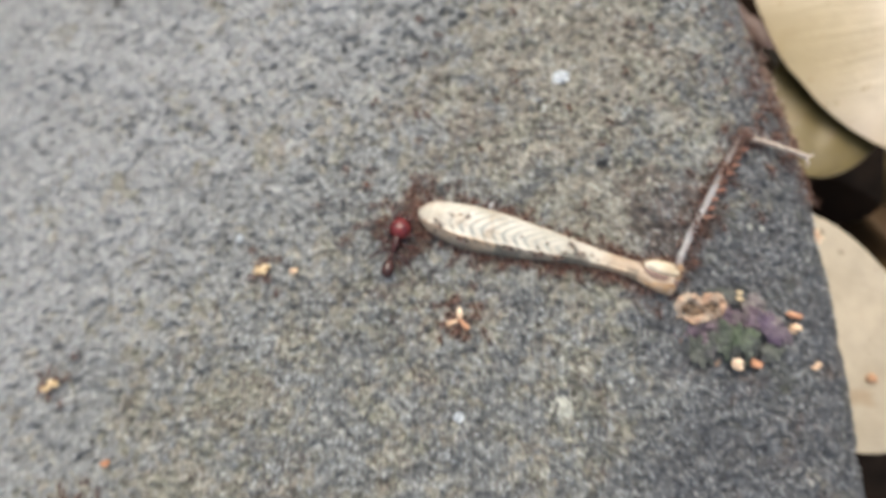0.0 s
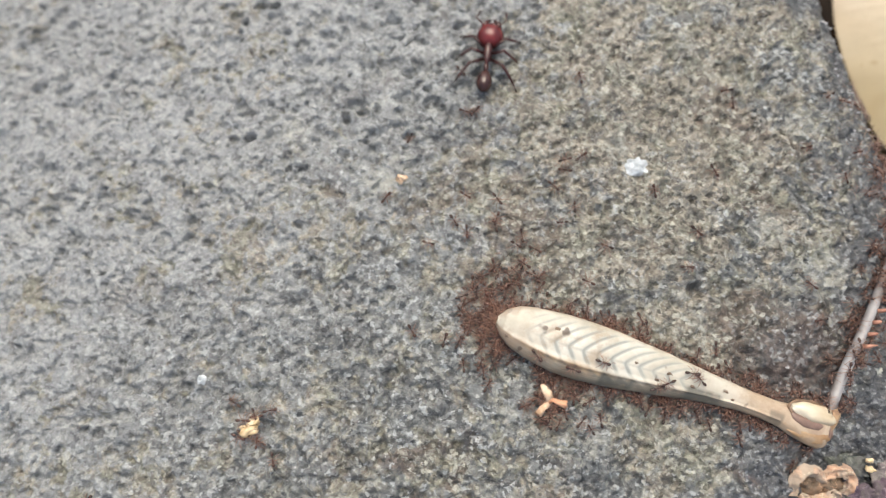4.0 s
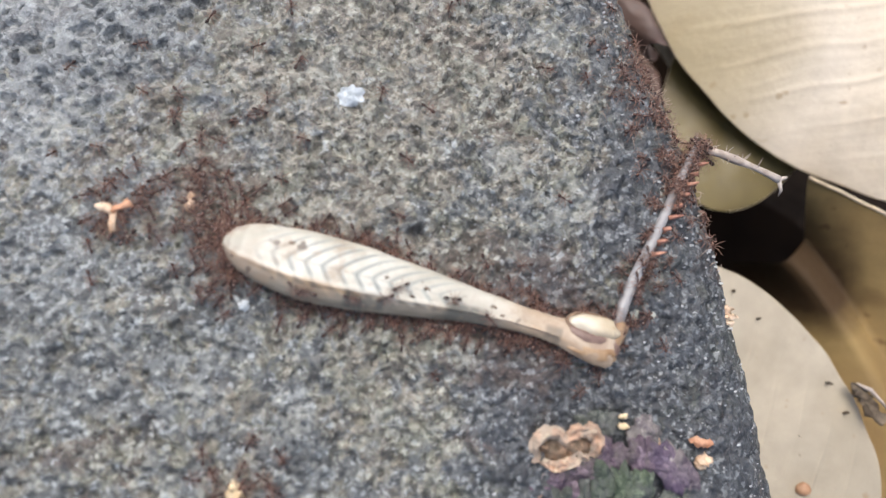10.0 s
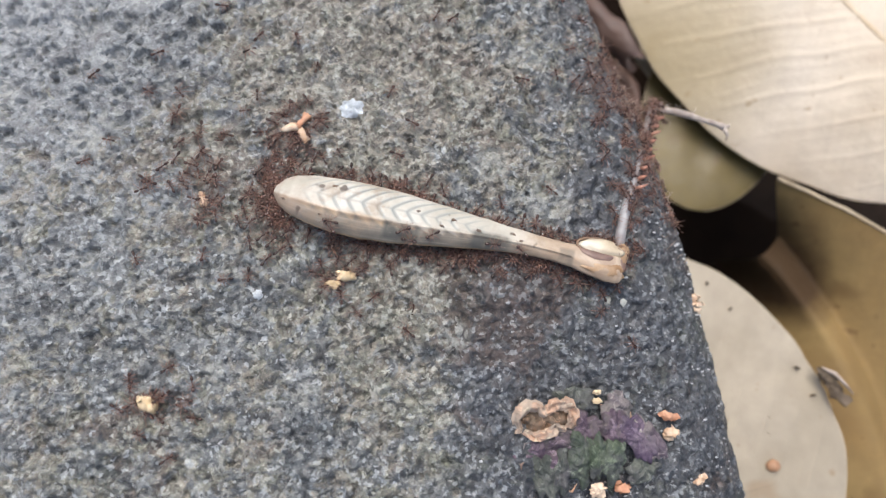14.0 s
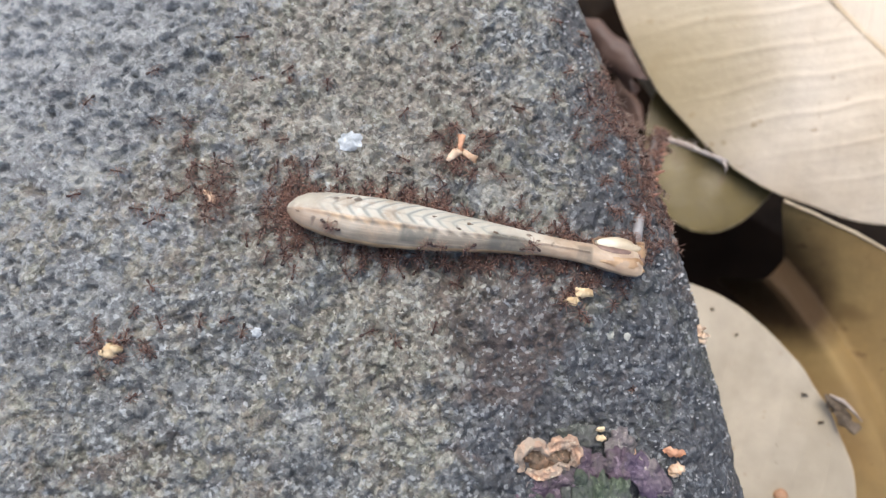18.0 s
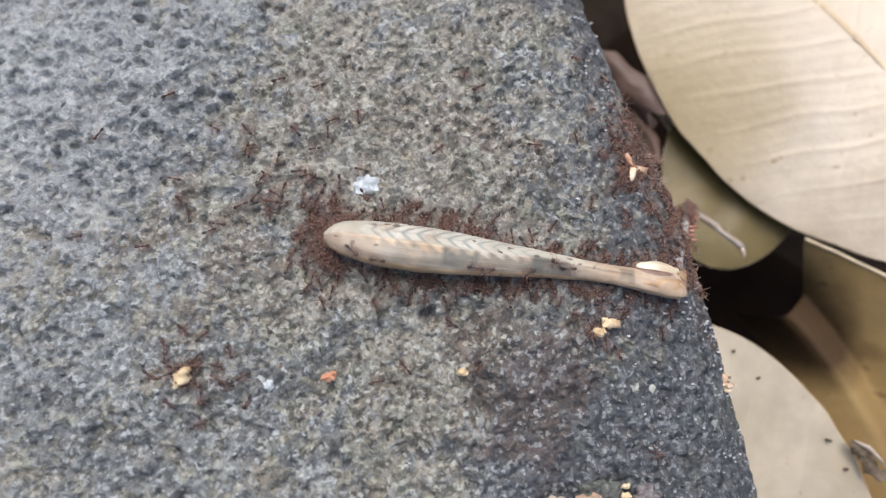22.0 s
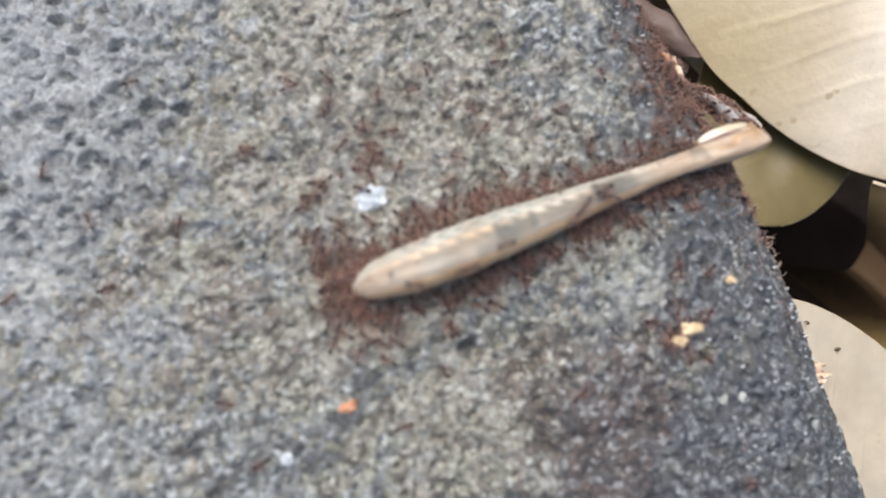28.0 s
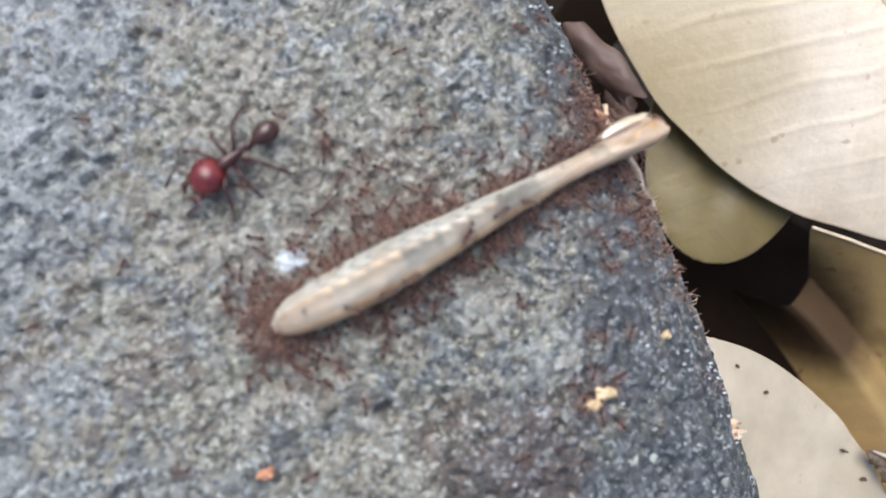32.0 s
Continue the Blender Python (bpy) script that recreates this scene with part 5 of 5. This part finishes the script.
FLAKE_PATH = [(0, -12.7, -19.6), (1, -11.0, -14.2), (2, -9.6, -11.1), (3, -4.5, -9.5), (3.5, -6.5, -9.8), (6, -11.3, -9.9), (7, -11.6, -7.3), (8, -13.0, -5.2), (9, -17.2, -1.2), (10, -19.8, 4.0), (11, -20.7, 2.3), (12, -16.5, 4.6),
    (13, -11.5, 9.0), (15.5, 3.4, 13.6), (16, 4.4, 12.8), (17, 10.6, 15.9), (18, 11.6, 12.5), (19, 12.7, 15.6), (19.5, 16.1, 14.3), (20, 18.0, 11.8), (20.5, 20.9, 13.4), (21, 25.0, 15.9), (22, 27.5, 15.3), (23, 28.2, 15.4), (25, 28.0, 18.3), (28, 28.4, 22.0), (32, 28.4, 22.4)]

PEARL_PATH = [(0, -60, 70), (6, -40, 48), (8, -20, 16), (9, -13.3, 6.1), (13, -13.2, 3.4), (16, -15.7, 9.4), (18, -13.0, 8.9), (19, -7.3, 13.8), (20, 0.6, 28.8), (21.5, 0, 46), (32, -20, 80)]
HIP_PATH = [(0, -21.8, -11.0), (1, -21.3, -8.0), (2, -21.0, -6.0), (3.5, -17.5, -3.0), (6, -13.5, -1.5), (9, -12, 0.5), (13, -9, 3.6), (18, -6.4, 7.0), (22, -4.6, 8.2), (28, -2.8, 6.2), (32, -2.2, 8.2)]
KNOT_PATH = [(0, -24, -6), (3, -12, 3), (7, -15, 5), (9, -11.5, 8.8), (12, -18, 7.8), (13, -16, 10), (18, -14.3, 10.8), (24, -6, 16), (32, 6, 19)]


def leg_pose(t):
    c = np.array(LEG_ROWS, float)
    hx, hy, kx, ky, roll = (np.interp(t, c[:, 0], c[:, i]) for i in range(1, 6))
    a = math.atan2(ky - hy, kx - hx)
    lean = math.sin(radians(roll))
    z0 = float(stone_z(hx, hy)) + 1.75 + 0.75 * lean
    z1 = float(stone_z(min(kx, rim_x(ky) - 5.5), ky)) + 1.35 + 0.5 * lean
    return pose(hx * MM, hy * MM, z0 * MM, -roll, -math.degrees(math.atan2(z1 - z0, LEG_LEN)), math.degrees(a))


def tibia_pose(t):
    """The tibia in the leg's own space."""
    c = np.array(TIBIA_ROWS, float)
    end = Vector([np.interp(t, c[:, 0], c[:, i]) for i in (1, 2, 3)]) * MM
    m = leg_pose(t)
    knee = m @ Vector((LEG_LEN * MM * 0.99, 0, 0))
    d = (end - knee).normalized()
    side = d.cross(Vector((0, 0, 1)))
    side = side.normalized() if side.length > 0.05 else Vector((0, -1, 0))
    up = side.cross(d)
    turn = Matrix((d, -side, up)).transposed().to_4x4()
    return m.inverted() @ Matrix.Translation(knee) @ turn


def on_stone(x, y, heading, lift=0.0):
    x = min(x, float(rim_x(y)) - 0.9)
    e = 0.6
    z = float(stone_z(x, y)) + float(relief(np.array(x), np.array(y))) + lift
    c, s = math.cos(heading), math.sin(heading)
    ahead = math.atan2(float(stone_z(x + e * c, y + e * s) - stone_z(x - e * c, y - e * s)), 2 * e)
    across = math.atan2(float(stone_z(x - e * s, y + e * c) - stone_z(x + e * s, y - e * c)), 2 * e)
    return pose(x * MM, y * MM, (z + 0.1) * MM, math.degrees(across), -math.degrees(ahead), math.degrees(heading))


def crowd_pose(t):
    """On the stone under the leg: the hip's place, turned along the leg, without its roll."""
    c = np.array(LEG_ROWS, float)
    hx, hy, kx, ky = (float(np.interp(t, c[:, 0], c[:, i])) for i in range(1, 5))
    z0, z1 = float(stone_z(hx, hy)), float(stone_z(min(kx, rim_x(ky) - 5.5), ky))
    return pose(hx * MM, hy * MM, z0 * MM, 0, -math.degrees(math.atan2(z1 - z0, LEG_LEN)), math.degrees(math.atan2(ky - hy, kx - hx)))


def crowds():
    """The thick of the ants: round the leg's edge, along the tibia, on the rim."""
    rng = random.Random(17)
    base = crowd_pose(14.0)
    spots = []
    for i in range(130):
        if i < 30:
            a, r = rng.uniform(math.pi * 0.40, math.pi * 1.65), 0.7 + abs(rng.gauss(0, 1.0))
            p, q = r * math.cos(a) + 0.8, 0.3 + r * math.sin(a) * 1.25
        else:
            f = rng.uniform(0.02, 0.98)
            p, q = f * LEG_LEN, (float(np.interp(f, S_AT, H_AT)) * 0.8 + abs(rng.gauss(0.0, 0.6))) * rng.choice((-1, 1))
        w = base @ Vector((p * MM, q * MM, 0)) / MM
        x = min(w.x, float(rim_x(w.y)) - 1.0)
        z = float(stone_z(x, w.y)) + 0.6 * float(relief(x, w.y)) + 0.15
        local = base.inverted() @ (Vector((x, w.y, z)) * MM) / MM
        inward = -math.copysign(math.pi / 2, q) if i >= 30 else math.atan2(-q, 1.5 - p)
        spots.append((*local, inward + rng.gauss(0, 0.7), rng.gauss(0, 12)))
    round_leg = ant_swarm(spots, "crowded red-brown worker ants tugging at the leg's edge")
    walk(round_leg, [(t, crowd_pose(t)) for t in sorted({r[0] for r in LEG_ROWS})])
    spots = []
    for i in range(90):
        f, a = 1.02 - 0.75 * rng.uniform(0, 1) ** 1.5, rng.uniform(0, 6.28)
        r = 0.55 if i % 3 else 0.9 + abs(rng.gauss(0, 0.8))
        z = 0.9 * math.sin(math.pi * min(f, 1)) + (r * math.sin(a) if i % 3 else -1.2)
        spots.append((22 * f, 0.6 * math.sin(math.pi * min(f, 1)) + r * math.cos(a), z, rng.uniform(0, 6.28), math.degrees(a) - 90 if i % 3 else rng.gauss(0, 15)))
    on_shin = ant_swarm(spots, "crowded red-brown worker ants clinging along the tibia")
    walk(on_shin, [(t, leg_pose(t) @ tibia_pose(t)) for t in sorted({r[0] for r in LEG_ROWS})])
    spots = []
    for i in range(60):
        y = rng.gauss(14.0, 5.0)
        x = float(rim_x(y)) - 0.9 - abs(rng.gauss(0, 4.2))
        spots.append((x, y, float(stone_z(x, y)) + 0.5 * float(relief(x, y)) + 0.1, rng.uniform(0, 6.28), rng.gauss(15, 15)))
    on_rim = ant_swarm(spots, "crowded red-brown worker ants along the stone's rim")
    for path, count, wide in ((FLAKE_PATH, 18, 1.4), (SECOND_PATH, 10, 1.0), (PAIR_PATH, 9, 0.9), (YELLOW_PATH, 7, 0.9), (PEARL_PATH, 14, 1.2), (HIP_PATH, 12, 1.4), (KNOT_PATH, 16, 4.0)):
        spots = []
        for i in range(count):
            p, q = rng.gauss(0, wide), rng.gauss(0, wide)
            spots.append((p, q, 0.12 + rng.uniform(0, 0.25), math.atan2(-q, -p) + rng.gauss(0, 0.7), rng.gauss(0, 14)))
        knot = ant_swarm(spots, "crowded red-brown worker ants at the femur's thick end" if path is HIP_PATH else "crowded red-brown worker ants round a carried crumb" if wide < 2 else "loose knot of red-brown worker ants on bare stone")
        walk(knot, path_rows(path, 0.05))
    slide = [(0, -4.5), (6, -4.0), (13, -1.0), (18, 0.0), (23, 0.5), (28, 3.0), (32, 3.5)]
    walk(on_rim, [(t, pose((0.12 - 0.30 * d) * MM if d else 0, d * MM, 0)) for t, d in slide])


def path_rows(points, lift=0.0, spin=0.0):
    return [(t, on_stone(x, y, spin * t, lift)) for t, x, y in points]


def motions():
    times = sorted({r[0] for r in LEG_ROWS})
    walk(LEG, [(t, leg_pose(t)) for t in times])
    walk(TIB, [(t, tibia_pose(t)) for t in times])
    crowds()
    # the soldier: past the leg and away, back over the top at the end
    big = [(0, -21.3, -10.5, 75), (1, -20.7, -7.0, 70), (1.5, -20.6, -6.2, 72), (2, -21.3, -4.0, 74), (2.5, -21.3, 0.4, 68), (3, -15.8, 7.2, 65), (3.5, -15.3, 16.9, 80), (5, -14, 40, 85), (8, -8, 66, 60),
           (14, 10, 78, 10), (24, 26, 62, -60), (29, 22, 46, -110), (30.5, 16, 37, -140), (31, 12.3, 31.8, -155), (31.5, 5.4, 29.5, -160), (32, -2.2, 22.6, -150)]
    walk(BIG_ANT, [(t, on_stone(x, y, radians(a))) for t, x, y, a in big])
    walk(YELLOW, path_rows(YELLOW_PATH, 0.2, 0.1))
    walk(SECOND, path_rows(SECOND_PATH, 0.2, 0.2))
    walk(PAIR, path_rows(PAIR_PATH, 0.2))
    walk(SPECK, path_rows([(0, -35.1, -13.7), (1, -29.7, -7.0), (2, -25.8, -2.9), (2.5, -26.9, 2.2), (3, -24.8, 4.2), (3.5, -24, 8), (6, -24, 26), (12, -30, 44), (32, -50, 70)], 0.2))
    walk(TANGERINE, path_rows([(0, -60, -40), (14, -44, -34), (19, -18, -30), (21, -8, -14), (22.5, -2.2, -2.0), (25, -2.9, -1.8), (28, -3.6, -1.4), (29, -3.8, -1.7), (30, -3.6, -1.9), (32, -3.6, -2.0)], 0.2))
    walk(PEARL, path_rows(PEARL_PATH, 0.2, 0.1))
    walk(DOT, path_rows([(0, -30, -44), (14, -20, -34), (20, 2, -26), (22, 9, -4), (22.5, 10.9, 0.8), (23, 12.5, 2.0), (25, 20.9, 2.6), (27.5, 27.5, 3.0), (29, 28.4, 2.8), (32, 30, 3.4)], 0.2))
    walk(FLAKE_THING, path_rows(FLAKE_PATH, 0.3, 0.12))
    # workers: on the leg, round the leg, round the foot, and strays
    rng = random.Random(4)
    ticks = [0, 1, 2, 3, 4.5, 6, 8, 10, 12, 14, 16, 18, 20, 22, 24, 26, 28, 30, 32]
    poses = {t: leg_pose(t) for t in ticks}
    shins = {t: tibia_pose(t) for t in ticks}
    foot = np.array(TIBIA_ROWS, float)
    swarm = []
    def spread(make, count, gap):
        """count spots from make(), kept apart from one another where there is room."""
        got = []
        for _ in range(count):
            best = max((make() for _ in range(6)), key=lambda c: min([math.dist(c, g) for g in got] or [9]))
            got.append(best)
        return got

    def hip():
        a, r = rng.uniform(math.pi * 0.45, math.pi * 1.6), 0.9 + abs(rng.gauss(0, 1.35))
        return (r * math.cos(a) + 0.6, 0.3 + r * math.sin(a) * 1.3)

    def edge():
        s = rng.uniform(0.04, 1.0)
        return (s * LEG_LEN, (float(np.interp(s, S_AT, H_AT)) + abs(rng.gauss(0.15, 0.75))) * rng.choice((-1, 1)))

    swarm += [(*c, "leg") for c in spread(hip, 38, 0.8)]
    swarm += [(*c, "leg") for c in spread(edge, 86, 0.8)]
    swarm += [(*c, "tibia") for c in spread(lambda: (rng.uniform(0.0, 1.0), rng.gauss(0.4, 1.2)), 38, 0.5)]
    swarm += [(*c, "rim") for c in spread(lambda: (rng.gauss(-1.0, 2.0), rng.gauss(0, 4.2)), 36, 0.5)]
    swarm += [(rng.uniform(0.03, 0.75), rng.uniform(40, 140), "top") for _ in range(7)]
    for who, count in (("flake", 13), ("second", 11), ("pair", 5), ("yellow", 4), ("knot", 10)):
        swarm += [(*c, who) for c in spread(lambda: (rng.gauss(0, 1.7), rng.gauss(0, 1.7)), count, 0.5)]
    swarm += [(rng.uniform(-30, 30), rng.uniform(-16, 28), "stray") for _ in range(20)]
    swarm += [(rng.uniform(-14, 26), rng.gauss(16, 4), "stray") for _ in range(10)]
    swarm += [(rng.uniform(0.04, 0.95), rng.uniform(0, 6.28), "shin") for _ in range(18)]
    carried = {"knot": KNOT_PATH, "flake": FLAKE_PATH, "second": SECOND_PATH, "pair": PAIR_PATH, "yellow": YELLOW_PATH}
    ants = [FIRST_ANT] + [copy_thing(FIRST_ANT, Matrix()) for _ in swarm[1:]]
    words = {"leg": "tiny red-brown worker ant tugging at the leg's edge", "tibia": "tiny red-brown worker ant beside the thin tibia", "rim": "tiny red-brown worker ant on the stone's dark rim",
             "top": "tiny red-brown worker ant walking on the pale femur", "shin": "tiny red-brown worker ant clinging to the tibia", "stray": "tiny red-brown worker ant straying over bare stone",
             "knot": "tiny red-brown worker ant in a loose knot of ants"}
    for n, (ob, (p, q, kind)) in enumerate(zip(ants, swarm)):
        tagged(ob, words.get(kind, "tiny red-brown worker ant carrying a crumb"), "ant", "worker ants")
        rows = []
        head, drift = rng.uniform(0, 6.28), rng.uniform(0, 6.28)
        for t in ticks:
            m = poses[t]
            w1, w2 = 0.5 * math.sin(t * 0.9 + n), 0.5 * math.cos(t * 0.7 + 2.3 * n)
            if kind == "top":
                th = radians(q + 25 * math.sin(t * 0.3 + n))
                s = min(max(p + 0.06 * math.sin(t * 0.25 + n), 0.02), 0.8)
                roll = math.degrees(m.to_euler().x)
                th = th - radians(roll)
                at = m @ (Vector(femur_at(s, min(max(th, radians(50 - roll)), radians(130 - roll)), 0.12)) * MM)
                rows.append((t, pose(*at, 0, 0, math.degrees(m.to_euler().z) + 40 * math.sin(n) + (180 if n % 2 else 0))))
                continue
            if kind == "shin":
                s = min(max(p + 0.03 * w1, 0.02), 0.97)
                spot = Vector((22.0 * s, 0.7 * math.sin(math.pi * s) + 0.6 * math.cos(q), 0.9 * math.sin(math.pi * s) + 0.6 * math.sin(q)))
                rows.append((t, m @ shins[t] @ Matrix.Translation(spot * MM) @ pose(0, 0, 0, math.degrees(q) - 90, 0, 0) @ pose(0, 0, 0, 0, 0, (30 if n % 2 else 200) + 25 * w2)))
                continue
            if kind == "leg":
                spot = m @ Vector(((p + w1) * MM, 0, 0))
                a = m.to_euler().z
                x = spot.x / MM - math.sin(a) * (q + 0.3 * w2)
                y = spot.y / MM + math.cos(a) * (q + 0.3 * w2)
                face = a - math.copysign(math.pi / 2, q) + 0.7 * math.sin(n * 3.1 + t * 0.2) if abs(q) > 1.5 else a + 0.8 * math.sin(n + t * 0.2)
            elif kind in carried:
                c = np.array(carried[kind], float)
                x = float(np.interp(t, c[:, 0], c[:, 1])) + p + 0.4 * w1
                y = float(np.interp(t, c[:, 0], c[:, 2])) + q + 0.4 * w2
                face = head + 0.5 * w1
            elif kind == "tibia":
                knee = m @ Vector((LEG_LEN * MM, 0, 0)) / MM
                end = Vector([np.interp(t, foot[:, 0], foot[:, i]) for i in (1, 2, 3)])
                spot = knee.lerp(end, p)
                x, y = spot.x + q + 0.4 * w1, spot.y + 0.8 * w2
                face = head + 0.5 * w1
            elif kind == "rim":
                y = float(np.interp(t, [0, 14, 24, 28, 32], [9, 13, 14, 19, 19])) + q + w1
                x = float(rim_x(y)) - 1.2 - abs(p + 0.4 * w2)
                face = head + 0.6 * w2
            else:
                way = 0.35 + 0.5 * ((n * 37) % 10) / 10
                x = p + 6 * math.sin(t * 0.11 * way + head) + t * way * 0.4 * math.cos(drift)
                y = q + 5 * math.cos(t * 0.13 * way + head) + t * way * 0.3 * math.sin(drift)
                face = drift + 0.6 * math.sin(t * 0.12 + n)
            rows.append((t, on_stone(x, y, face)))
        walk(ob, rows)


motions()
